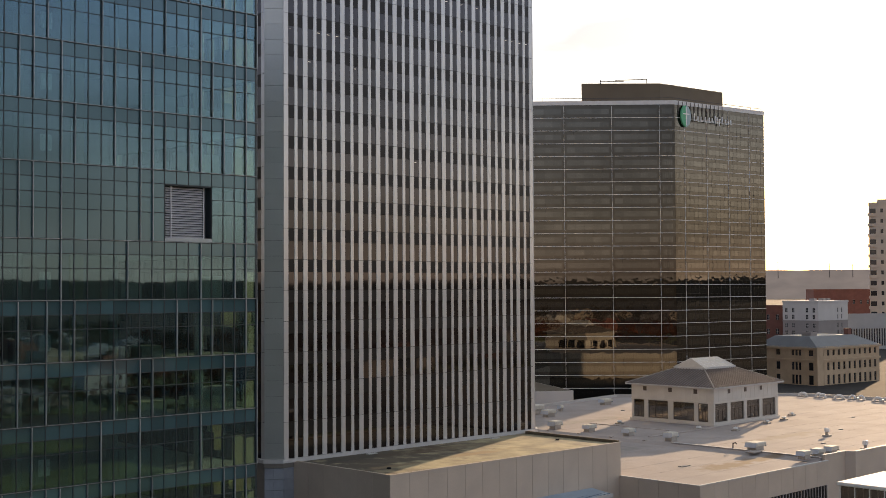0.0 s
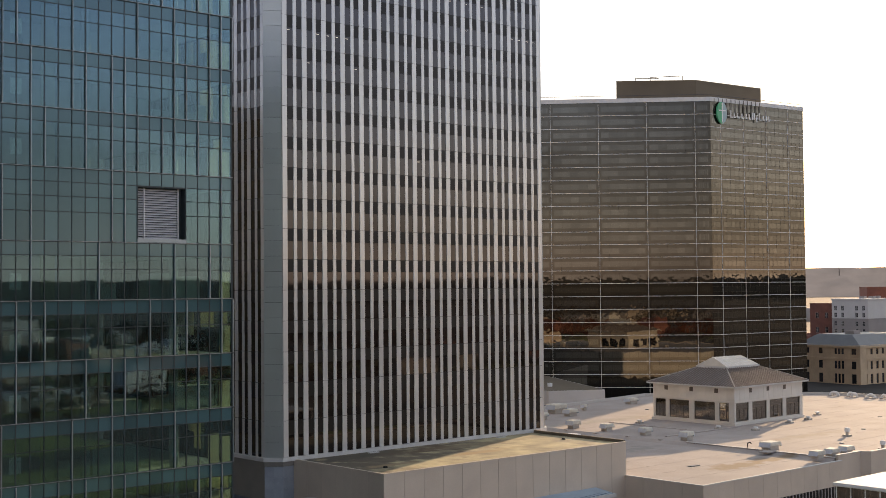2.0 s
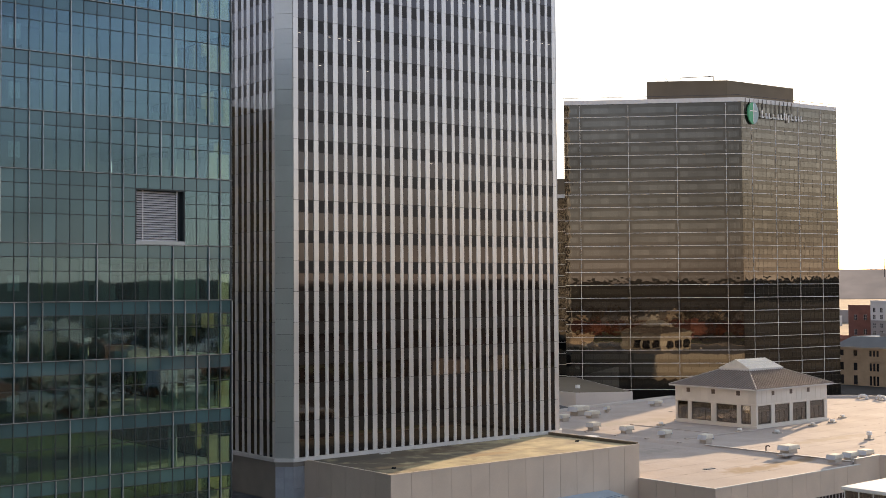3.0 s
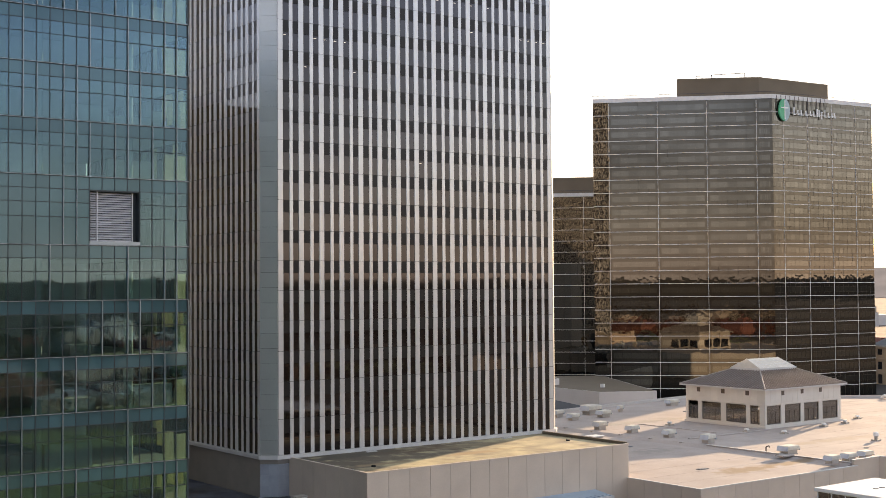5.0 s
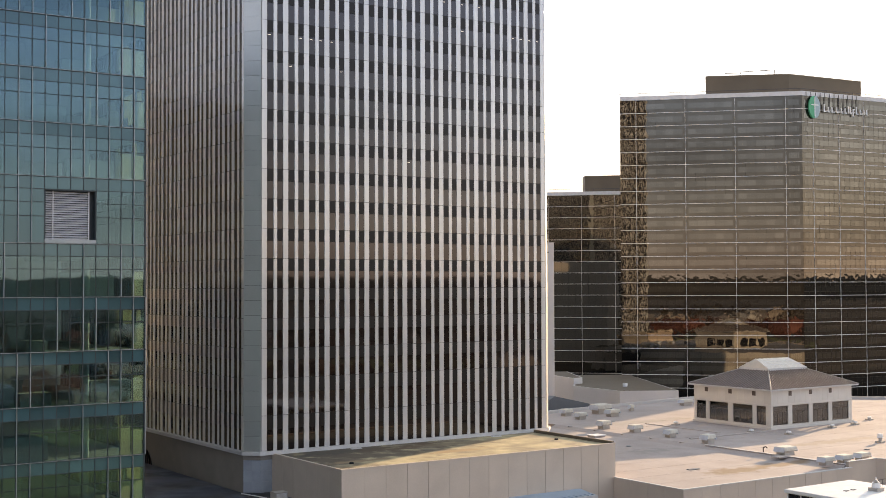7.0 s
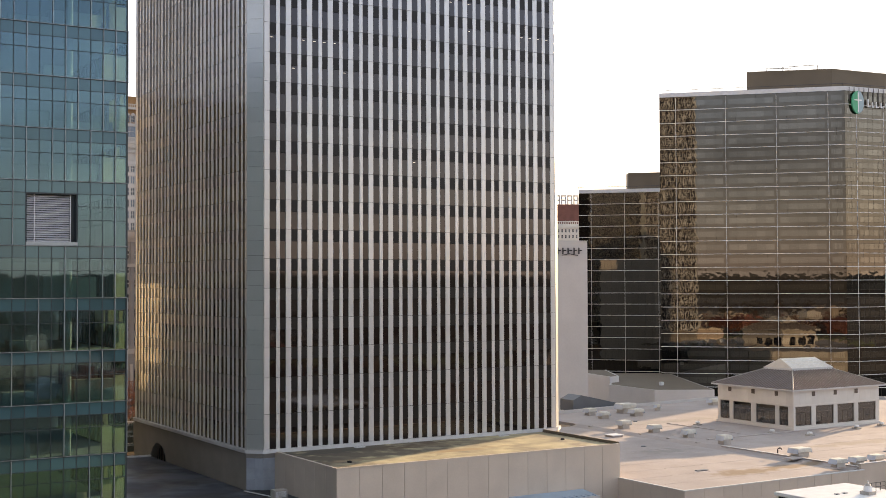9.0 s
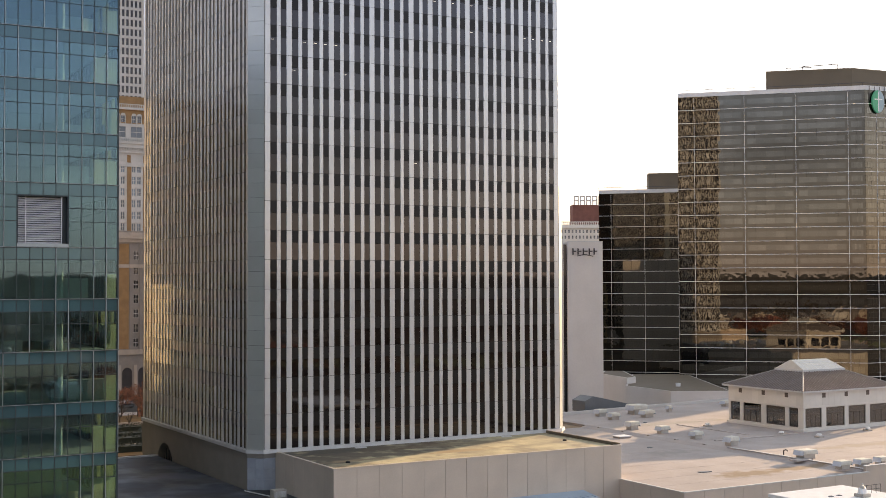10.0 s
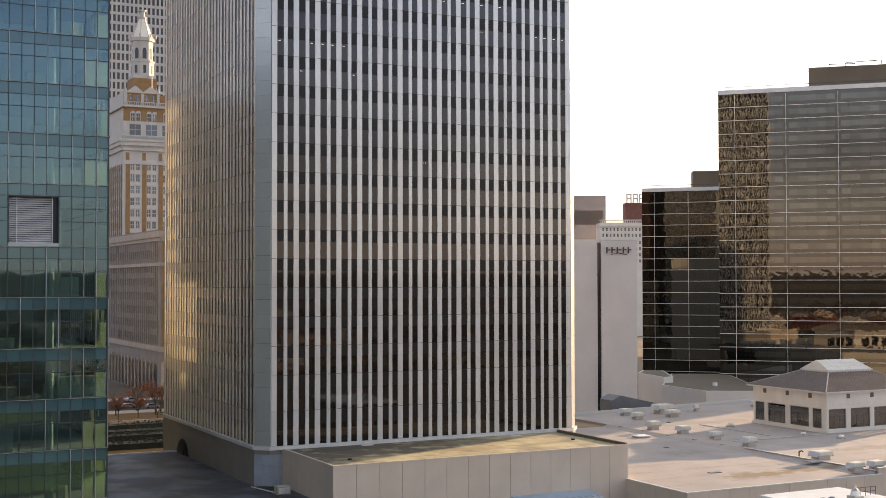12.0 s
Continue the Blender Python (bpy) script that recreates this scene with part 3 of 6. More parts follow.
part("base_front", Solid().box(0, TW, 0.1, 1.2, G, 9.2), M_BASE_STONE, tower)
part("base_right", Solid().box(TW + TC - 1.2, TW + TC - 0.1, TC, TD, G, 9.2), M_BASE_STONE, tower)
tiles = [(c * 1.2 + 0.01, -0.03, 9.18 - 1.42 * (r + 1)) for r in range(9) for c in range(2)]
pieces("base_tile", Solid().box(0, 1.185, 0, 0.2, 0, 1.40), M_BASE_TILE, tiles, tower, face_pose(-TC, TC, 1, -1), 60)
pieces("base_tile", Solid().box(0, 1.185, 0, 0.12, 0, 1.40), M_BASE_TILE, tiles, tower, face_pose(0, 0, 1, 0), 60)

# ---- podium in front of the tower ----
podium = thing("podium", 24, -9, G, "tan panelled podium block with a weathered flat roof", "podium", kind="structure")
PX0, PX1, PY0 = 1.65, 45.8, -18.58
part("block", Solid().box(PX0 + 0.12, PX1 - 0.12, PY0 + 0.12, 0.05, G, 9.72), M_TAN, podium)
part("roof_surface", Solid().box(PX0 + 0.3, PX1 - 0.3, PY0 + 0.3, -0.31, 9.725, 9.78), M_ROOF_TAN, podium, "weathered yellowish roofing with the tower's shade painted in")
n_pan = 14
pw = (PX1 - PX0) / n_pan
pieces("wall_panel", Solid().box(0.02, pw - 0.02, 0, 0.14, 0, 13.85), M_TAN, [(i * pw, 0, G) for i in range(n_pan)], podium, face_pose(PX0, PY0, 1, 0), 60, bevel=0.012)
side = -PY0 / 6
pieces("wall_panel", Solid().box(0.02, side - 0.02, 0, 0.14, 0, 13.85), M_TAN, [(i * side, 0, G) for i in range(6)], podium, face_pose(PX0, 0, 0, -1), 60, bevel=0.012)
pieces("wall_panel", Solid().box(0.02, side - 0.02, 0, 0.14, 0, 13.85), M_TAN, [(i * side, 0, G) for i in range(6)], podium, face_pose(PX1, PY0, 0, 1), 60, bevel=0.012)
part("coping", Solid().box(PX0 - 0.05, PX1 + 0.05, PY0 - 0.05, PY0 + 0.3, 9.86, 10.0).box(PX0 - 0.05, PX0 + 0.3, PY0 + 0.3, -0.6, 9.86, 10.0), M_TAN, podium)
for x, y in ((6.0, -13.5), (42.6, -9.5)):
    part("roof_drain", Solid().tube((x, y, 9.76), (x, y, 9.98), 0.32, 0.26, 10), M_BLACK, podium)
for x, y in ((13, -1.6), (37, -1.7)):
    part("roof_patch", Solid().box(x, x + 1.6, y, y + 0.5, 9.78, 9.9), M_LEDGE, podium)
part("side_parapet", Solid().box(PX1 - 0.3, PX1 + 0.05, PY0 + 0.3, -0.6, 9.8, 10.2), M_CC_PENT, podium, "dark metal parapet")

# ---- low roofs round the tower ----
near_roof = thing("flat_roof", 62, -10, G, "pale stained flat roof with tan panelled walls", "roof", kind="structure")
part("slab", Solid().box(45.9, 80.0, -31.9, 36.0, G, 5.1), M_ROOF_PALE, near_roof)
pw = 34.6 / 10
pieces("wall_panel", Solid().box(0.015, pw - 0.015, 0, 0.2, 0, 9.2), M_TAN, [(i * pw, 0, G) for i in range(10)], near_roof, face_pose(45.4, -32.15, 1, 0), 60, bevel=0.012)
pw = 13.5 / 4
pieces("wall_panel", Solid().box(0.015, pw - 0.015, 0, 0.2, 0, 9.2), M_TAN, [(i * pw, 0, G) for i in range(4)], near_roof, face_pose(45.4, -18.6, 0, -1), 60, bevel=0.012)
part("coping", Solid().box(45.35, 80.0, -32.2, -31.8, 5.2, 5.32).box(45.35, 45.75, -31.8, -18.7, 5.2, 5.30), M_LEDGE, near_roof)
part("window_band", Solid().box(62, 79, -32.3, -32.16, G, 1.6), M_WINDOW, near_roof)
pieces("window_post", Solid().box(0, 0.12, 0, 0.1, 0, 5.6), M_CURB, [(i * 0.85, 0, G) for i in range(21)], near_roof, face_pose(62, -32.4, 1, 0), 60)

main_roof = thing("main_roof", 130, 10, G, "broad pale flat roof with seams and stains", "roof", kind="structure")
part("slab", Solid().prism([(80.0, -31.2), (86.4, -31.2), (87.2, -32.6), (180, -32.6), (180, 29), (146, 59.8), (80.0, 51.3)], G, 5.5), M_ROOF_PALE, main_roof)
part("front_wall", Solid().prism([(79.9, -31.6), (86.2, -31.6), (87.0, -33.0), (182, -33.0), (182, -32.55), (87.2, -32.55), (86.5, -31.15), (79.9, -31.15)], G, 6.0), M_TAN, main_roof)
part("coping", Solid().prism([(79.85, -31.7), (86.2, -31.7), (87.0, -33.1), (182, -33.1), (182, -32.5), (87.2, -32.5), (86.5, -31.1), (79.85, -31.1)], 6.0, 6.1), M_LEDGE, main_roof)
part("cant_strip", Solid().profile([(78.6, 5.1), (80.0, 5.1), (80.0, 5.52)], -31.1, 36.0), M_ROOF_PALE, main_roof, "sloping roofing strip between two roof levels")
for k in range(9):
    part("curb_joint", Solid().box(79.6, 80.25, -27 + k * 7.3, -26.4 + k * 7.3, 5.42, 5.58), M_CURB, main_roof)
part("low_curb", Solid().box(79.8, 80.15, -31.1, -3.0, 5.1, 5.6), M_ROOF_PALE, main_roof)
part("curb_cap", Solid().box(79.74, 80.21, -31.1, -3.0, 5.6, 5.66), M_LEDGE, main_roof, "pale metal curb cap")
part("sleeper_plate", Solid().box(77.6, 80.9, -20.6, -18.9, 5.5, 5.68), M_CURB, main_roof)
# laps of the roofing sheets
for k in range(11):
    part("roofing_lap", Solid().box(81.0, 178, -27 + k * 5.6, -26.88 + k * 5.6, 5.5, 5.512), M_ROOF_PALE, main_roof)
for x, y in ((97, -22), (118, -14), (140, -5), (92, 33), (120, 38)):
    part("roof_drain", Solid().tube((x, y, 5.5), (x, y, 5.62), 0.45, 0.38, 10), M_SLATE, main_roof)
part("far_parapet", Solid().prism([(80.0, 51.3), (146, 59.8), (146, 60.3), (80.0, 51.8)], G, 6.1), M_CONCRETE, main_roof)
part("side_parapet", Solid().prism([(146, 59.8), (180, 29), (180.4, 29), (146.3, 60.3)], G, 6.1), M_CONCRETE, main_roof)
part("end_parapet", Solid().box(180, 180.4, -33, 29, G, 6.1), M_CONCRETE, main_roof)
part("seam_strip", Solid().box(84, 106.2, 4.2, 4.8, 5.5, 5.66), M_CURB, main_roof)
part("seam_strip", Solid().box(94.7, 95.3, 8.0, 27.0, 5.5, 5.62), M_CURB, main_roof)

for k in range(6):
    part("roofing_lap", Solid().box(46.2, 79.6, -26 + k * 5.6, -25.88 + k * 5.6, 5.1, 5.112), M_ROOF_PALE, near_roof)
part("roof_drain", Solid().box(59.5, 61.5, -19.6, -18.8, 5.1, 5.2), M_SLATE, near_roof)
part("roof_drain", Solid().tube((71, 6, 5.1), (71, 6, 5.22), 0.5, 0.42, 10), M_SLATE, near_roof)
lone("gravel_roof", Solid().box(50.5, 79.6, 36.01, 51.0, G, 5.06), M_GRAVEL, "brown gravel flat roof beside the tower", "roof", kind="structure")
aw = thing("metal_awning", 30, -20, 3.6, "pale blue sheet-metal awning on the podium wall", "awning")
part("sheet", Solid().prism([(27, -22.2), (39.2, -22.2), (39.2, -18.58), (27, -18.58)], 3.6, [3.8, 3.8, 4.25, 4.25]), M_AWNING, aw, bevel=0.03)
pieces("rib", Solid().box(-0.04, 0.04, 0, 3.6, 0.0, 0.12), M_AWNING, [(27.5 + 0.93 * i, -22.2, 3.85) for i in range(13)], aw, Matrix(), 60)
part("fascia", Solid().box(26.95, 39.25, -22.3, -22.2, 3.4, 3.85), M_LEDGE, aw)

hatch = thing("roof_hatch", 75.5, 19.2, 5.1, "low white roof hatch on a grey curb", "roof hatch")
part("curb", Solid().box(74.3, 76.7, 18.2, 20.2, 5.1, 5.35), M_CURB, hatch)
part("lid", Solid().box(74.15, 76.85, 18.05, 20.35, 5.35, 5.5), M_WHITE_METAL, hatch, bevel=0.03)
goose = thing("goose_neck_pipe", 80.6, -14.8, 5.5, "dark goose-neck roof pipe", "roof pipe")
part("pipe", Solid().tube((80.6, -14.8, 5.5), (80.6, -14.8, 6.35), 0.1, 0.1, 8).tube((80.6, -14.8, 6.35), (80.9, -15.1, 6.5), 0.1, 0.1, 8).tube((80.9, -15.1, 6.5), (81.05, -15.25, 6.25), 0.1, 0.1, 8), M_SIGN_DARK, goose)
part("flange", Solid().tube((80.6, -14.8, 5.5), (80.6, -14.8, 5.58), 0.26, 0.24, 10), M_CURB, goose)

back_roof = thing("lower_roof", -28, 0, G, "dark wet flat roof with puddles and a pale edge", "roof", kind="structure")
part("slab", Solid().prism([(-33, -8.3), (-29.0, -8.3), (-29.0, -60), (1.6, -60), (1.6, 0.9), (-2.0, 0.9), (-2.0, 40.5), (-33, 40.5)], G, 4.9), M_ROOF_WET, back_roof)
part("edge", Solid().box(-33, -2.0, 40.5, 40.9, G, 5.15), M_WHITE_METAL, back_roof, "pale metal roof edge")

ac = thing("roof_unit", -0.6, -6.4, 4.9, "small grey ventilation unit on the lower roof", "vent unit")
part("casing", Solid().box(-1.5, 0.3, -7.2, -5.8, 4.95, 6.0), M_VENT_BODY, ac, bevel=0.04)
pieces("louvre_slat", Solid().box(-0.7, 0.7, -0.04, 0.0, 0, 0.07), M_WHITE_METAL, [(-0.6, -7.2, 5.1 + 0.13 * i) for i in range(6)], ac, Matrix(), 60)
part("skid", Solid().box(-1.6, 0.4, -7.3, -5.7, 4.9, 4.97), M_SLATE, ac)
st_ = thing("gutter_strip", -2, -2, 4.9, "white metal strip along the lower roof", "gutter")
part("strip", Solid().tube((-2.5, 0.6, 4.98), (-1.2, -5.4, 4.98), 0.08, 0.08, 6), M_WHITE_METAL, st_)


# ---- pavilion on the main roof ----
def pavilion():
    p = thing("pavilion", 117, 15.5, 5.5, "cream pavilion with a grey tiled hipped roof and skylight", "pavilion")
    x0, x1, y0, y1 = 106.4, 129.5, 5.9, 25.3
    z0, zw, ze = 5.5, 9.7, 12.7
    part("plinth", Solid().box(x0 - 0.25, x1 + 0.25, y0 - 0.25, y1 + 0.25, z0, z0 + 0.45), M_PAV_WALL, p)
    part("floor", Solid().box(x0 + 0.2, x1 - 0.2, y0 + 0.2, y1 - 0.2, z0 + 0.45, z0 + 0.5), M_CURB, p)

    sides = ((face_pose(x0, y1, 0, -1), y1 - y0, [(0.5, 3.1), (4.0, 8.8), (10.0, 14.9), (15.8, 18.1)]),
             (face_pose(x0, y0, 1, 0), x1 - x0, [(0.5, 4.7), (5.8, 10.6), (11.6, 16.2), (17.3, 22.2)]),
             (face_pose(x1, y0, 0, 1), y1 - y0, [(1.0, 5.2), (6.3, 10.5), (11.6, 15.8)]),
             (face_pose(x1, y1, -1, 0), x1 - x0, [(1.0, 5.2), (6.3, 10.5), (11.6, 15.8)]))
    for m, length, wins in sides:
        lap = 0.0 if sides.index((m, length, wins)) % 2 == 0 else 0.41
        last = lap
        for a, b in wins + [(length - lap, 0)]:
            part("pier", Solid().box(last, a, 0, 0.4, z0 + 0.7, zw), M_PAV_WALL, p, m=m)
            last = b
        part("sill_wall", Solid().box(lap, length - lap, 0, 0.4, z0 + 0.45, z0 + 0.7), M_PAV_WALL, p, m=m)
        part("upper_wall", Solid().box(lap, length - lap, 0, 0.4, zw, ze - 0.08), M_PAV_WALL, p, m=m)
        part("cornice", Solid().box(0.02, length - 0.02, -0.12, 0.0, zw + 0.15, zw + 0.35), M_PAV_WALL, p, m=m)
        seams = [(i * 1.6 + 0.8, -0.02, zw + 0.35) for i in range(int(length / 1.6))]
        pieces("wall_slab", Solid().box(-0.785, 0.785, 0, 0.03, 0, ze - zw - 0.4), M_PAV_WALL, seams, p, m, 60)
        for a, b in wins:
            w = b - a
            win = new("window", Solid().box(0, w, 0, 0.08, 0, 0.12).box(0, w, 0, 0.08, zw - z0 - 0.82, zw - z0 - 0.7).box(0, 0.12, 0, 0.08, 0, zw - z0 - 0.7).box(w - 0.12, w, 0, 0.08, 0, zw - z0 - 0.7)
                      .mesh("window", M_BROWN_FRAME))
            seat(win, p, m @ Matrix.Translation((a, 0.2, z0 + 0.7)))
            pane = part("pane", Solid().box(0.05, w - 0.05, 0.03, 0.05, 0.05, zw - z0 - 0.75), M_PAV_GLASS, None)
            pane.parent = win
            for bb in ((0.12, w - 0.12, 2.3, 2.4), (w * 0.34, w * 0.34 + 0.08, 0.12, 2.3), (w * 0.67, w * 0.67 + 0.08, 0.12, 2.3)):
                gb = part("glazing_bar", Solid().box(bb[0], bb[1], -0.01, 0.07, bb[2], bb[3]), M_BROWN_FRAME, None)
                gb.parent = win
            pane.visible_shadow = False
        marks = {0: (3.3, 9.4, 15.3), 1: (5.2, 11.0, 16.7)}.get(sides.index((m, length, wins)), ())
        for c in marks:
            part("vent_opening", Solid().box(c - 0.42, c + 0.42, -0.06, 0.05, 11.5, 12.35), M_BROWN_FRAME, p, m=m)
    # hipped roof with ribs of tiles
    ex0, ex1, ey0, ey1, ez = 105.6, 130.8, 5.2, 26.3, 12.9
    tx0, tx1, ty0, ty1, tz = 113.5, 124.3, 12.7, 19.7, 15.75
    part("eave", Solid().box(ex0, ex1, ey0, ey1, 12.62, 12.9), M_LEDGE, p, "white eaves board")
    lo = [(ex0, ey0), (ex1, ey0), (ex1, ey1), (ex0, ey1)]
    hi = [(tx0, ty0), (tx1, ty0), (tx1, ty1), (tx0, ty1)]
    for i in range(4):
        a, b, c, d = lo[i], lo[(i + 1) % 4], hi[(i + 1) % 4], hi[i]
        A, B, C, D = (Vector((*q, z)) for q, z in ((a, ez), (b, ez), (c, tz), (d, tz)))
        s = Solid()
        s.v = [tuple(q) for q in (A, B, C, D)]
        s.f = [(0, 1, 2, 3)]
        part("roof_slope", s, M_PAV_ROOF, p)
        ribs = Solid()
        up = (D - A) + (C - B)
        along = (B - A).normalized()
        nrm = along.cross(up).normalized()
        n = int((B - A).length / 0.66)
        for j in range(1, n):
            q = A + (B - A) * (j / n)
            u0 = (q - A).dot(along)
            dA, dB = (D - A).dot(along), (B - C).dot(along)
            tmax = min(1.0, u0 / dA, ((B - A).length - u0) / dB)
            base_up = (D - A) - along * dA
            r = q + base_up * tmax
            ribs.tube(q + nrm * 0.05, r + nrm * 0.05, 0.07, 0.07, 5)
        part("tile_ribs", ribs, M_PAV_RIB, p, kind="stuff")
        part("hip", Solid().tube(A, D, 0.13, 0.13, 8), M_PAV_HIP, p)
    # glazed lantern
    part("lantern_curb", Solid().box(tx0 - 0.2, tx1 + 0.2, ty0 - 0.2, ty1 + 0.2, 15.65, 16.1), M_LEDGE, p)
    r0, r1, ym, rz = tx0 + 0.5, tx1 - 1.0, (ty0 + ty1) / 2, 17.8
    gl = Solid()
    gl.v = [(tx0, ty0, 16.1), (tx1, ty0, 16.1), (tx1, ty1, 16.1), (tx0, ty1, 16.1), (r0, ym, rz), (r1, ym, rz)]
    gl.f = [(0, 1, 5, 4), (1, 2, 5), (2, 3, 4, 5), (3, 0, 4)]
    part("lantern", gl, M_SKYLIGHT, p, "white glazed lantern")
    for i in range(9):
        t = i / 8
        for ya, yb in ((ty0, ym), (ty1, ym)):
            a = Vector((tx0 + (tx1 - tx0) * t, ya, 16.12))
            b = Vector((r0 + (r1 - r0) * t, yb, rz + 0.02))
            part("glazing_bar", Solid().tube(a, b, 0.05, 0.05, 5), M_WHITE_METAL, p)
    for t in (0.33, 0.66):
        for ya in (ty0, ty1):
            y = ya + (ym - ya) * t
            z = 16.1 + (rz - 16.1) * t + 0.03
            part("glazing_bar", Solid().tube((tx0 + (r0 - tx0) * t, y, z), (tx1 + (r1 - tx1) * t, y, z), 0.05, 0.05, 5), M_WHITE_METAL, p)
    return p


pavilion()


# ---- fans and hoods on the roofs ----
def hood(x, y, z, w, d, h, turn=0.0):
    t = thing("roof_hood", x, y, z, "cream metal exhaust hood on a tan curb", "roof vent", "roof vents")
    t.rotation_euler.z = turn
    w, d, h = w * 0.8, d * 0.8, h * 0.9
    body = new("curb", Solid().box(-w * 0.4, w * 0.4, -d * 0.4, d * 0.4, 0, h * 0.6).mesh("curb", M_VENT_BODY, 0.02))
    body.parent = t
    cap = Solid()
    k = [(-w / 2, -d / 2), (w / 2, -d / 2), (w / 2, d / 2), (-w / 2, d / 2)]
    cap.prism(k, h * 0.56, h * 0.9)
    cap.v += [(x * 0.92, y * 0.92, h) for x, y in k]
    n = len(cap.v)
    cap.f += [(4 + i, 4 + (i + 1) % 4, n - 4 + (i + 1) % 4, n - 4 + i) for i in range(4)] + [(n - 4, n - 3, n - 2, n - 1)]
    top = new("hood", cap.mesh("hood", M_HOOD_CAP))
    top.parent = t
    for side in (-1, 1):
        x0, x1 = side * w * 0.5, side * (w * 0.5 + 0.24)
        sk = Solid().profile([(min(x0, x1) if side < 0 else x0, h * 0.42 if side < 0 else h * 0.56), (x1 if side > 0 else x0, h * 0.42 if side > 0 else h * 0.56), (x0, h * 0.92)], -d * 0.5, d * 0.5)
        skirt = new("weather_skirt", sk.mesh("weather_skirt", M_SKIRT))
        skirt.parent = t
        tagged(skirt, "pale blue-grey sloping skirt")
    lip = new("flashing", Solid().box(-w * 0.42, w * 0.42, -d * 0.42, d * 0.42, 0, 0.12).mesh("flashing", M_CURB, 0.01))
    lip.parent = t
    return t


for x, y, w, d, h in ((92.0, 47.2, 2.6, 2.2, 1.6), (90.2, 40.6, 2.6, 2.0, 1.5), (101, 46.8, 4.6, 3.4, 2.2), (99.0, 41.0, 3.2, 2.4, 1.6), (82.7, 25.3, 2.6, 2.2, 1.7),
                      (83.7, 17.9, 2.6, 2.0, 1.5), (83.5, 8.7, 2.4, 2.0, 1.5), (82.4, -1.2, 2.4, 2.2, 1.7), (109.6, 46.8, 1.2, 1.2, 1.5), (128.2, 49.2, 3.6, 2.2, 1.5),
                      (81.6, -18.4, 3.6, 2.6, 1.5), (77.6, -29.4, 2.7, 1.9, 1.4), (81.6, -29.5, 2.7, 1.9, 1.4), (85.8, -29.5, 2.7, 1.9, 1.4)):
    hood(x, y, 5.5, w, d, h)


def pipe_vent(x, y, z, h=1.5):
    t = thing("roof_pipe", x, y, z, "small hooded metal roof pipe", "roof vent", "roof pipes")
    a = new("pipe", Solid().tube((0, 0, 0), (0, 0, h * 0.7), 0.28, 0.28, 10).mesh("pipe", M_VENT_BODY))
    b = new("cowl", Solid().tube((0, 0, h * 0.55), (0, 0, h * 0.95), 0.5, 0.42, 10).tube((0, 0, h * 0.95), (0, 0, h), 0.42, 0.15, 10).mesh("cowl", M_WHITE_METAL))
    c = new("skirt", Solid().box(-0.6, 0.6, -0.6, 0.6, 0, 0.25).mesh("skirt", M_VENT_BODY, 0.02))
    for o in (a, b, c):
        o.parent = t
    return t


for x, y in ((106.6, -17.4), (94.2, -31.0), (100, 5), (98, 22), (103, -1), (118, 1.5), (126, 2.5), (135, 6)):
    pipe_vent(x, y, 5.5, 1.5 if y < -10 else 0.7)
# row of ducts along the far edge
for i in range(12):
    y = 27 - i * 3.1 - 0.9 * math.sin(i * 2.3)
    t = thing("roof_duct", 176.5 + 0.8 * math.sin(i * 1.7), y, 5.5, "curved pale metal duct at the roof edge", "duct", "roof ducts")
    s = Solid()
    pts = [Vector((0, -1.2, 0)), Vector((0, -1.2, 0.9)), Vector((0, -0.6, 1.5)), Vector((0, 0.5, 1.5)), Vector((0, 1.1, 0.9)), Vector((0, 1.3, 0.3))]
    for a, b in zip(pts, pts[1:]):
        s.tube(a, b, 0.5, 0.5, 10)
    o = new("bend", s.mesh("bend", M_WHITE_METAL))
    o.parent = t
    t.scale = (0.62, 0.55 + 0.25 * (i % 3 == 0), 0.6)
    t.rotation_euler.z = 0.5 * math.sin(i * 3.1)
    o = new("foot", Solid().box(-0.7, 0.7, -1.8, 1.8, 0, 0.3).mesh("foot", M_VENT_BODY))
    o.parent = t


# ---- glazed lift house in the foreground ----
lift = thing("glazed_lift_house", 42, -66, G, "glazed stair house with a flat white roof", "stair house")
part("roof", Solid().box(35.2, 46.6, -76, -57.6, 9.25, 9.65), M_WHITE_METAL, lift, "flat white roof", bevel=0.05)
for x in (39.4, 40.6):
    part("roof_cover", Solid().box(x, x + 0.5, -62.6, -62.2, 9.65, 9.72), M_SLATE, lift)
for k in range(5):
    part("rail_post", Solid().tube((43.4 + 0.75 * k, -63.2, 9.65), (43.4 + 0.75 * k, -63.2, 10.55), 0.03, 0.03, 6), M_SIGN_DARK, lift)
part("rail", Solid().tube((43.4, -63.2, 10.55), (46.4, -63.2, 10.55), 0.03, 0.03, 6).tube((43.4, -63.2, 10.1), (46.4, -63.2, 10.1), 0.03, 0.03, 6), M_SIGN_DARK, lift)
fan = thing("exhaust_fan", 42.4, -64.2, 9.65, "grey domed exhaust fan on a flat white roof", "roof vent")
part("curb", Solid().box(41.8, 43.0, -64.8, -63.6, 9.65, 10.0), M_VENT_BODY, fan)
part("drum", Solid().tube((42.4, -64.2, 10.0), (42.4, -64.2, 10.55), 0.5, 0.42, 14), M_WHITE_METAL, fan)
part("cap", Solid().tube((42.4, -64.2, 10.6), (42.4, -64.2, 10.85), 0.36, 0.12, 14), M_VENT_BODY, fan)
part("motor_pipe", Solid().tube((42.9, -63.8, 9.65), (42.9, -63.8, 11.0), 0.07, 0.07, 8), M_WHITE_METAL, fan)
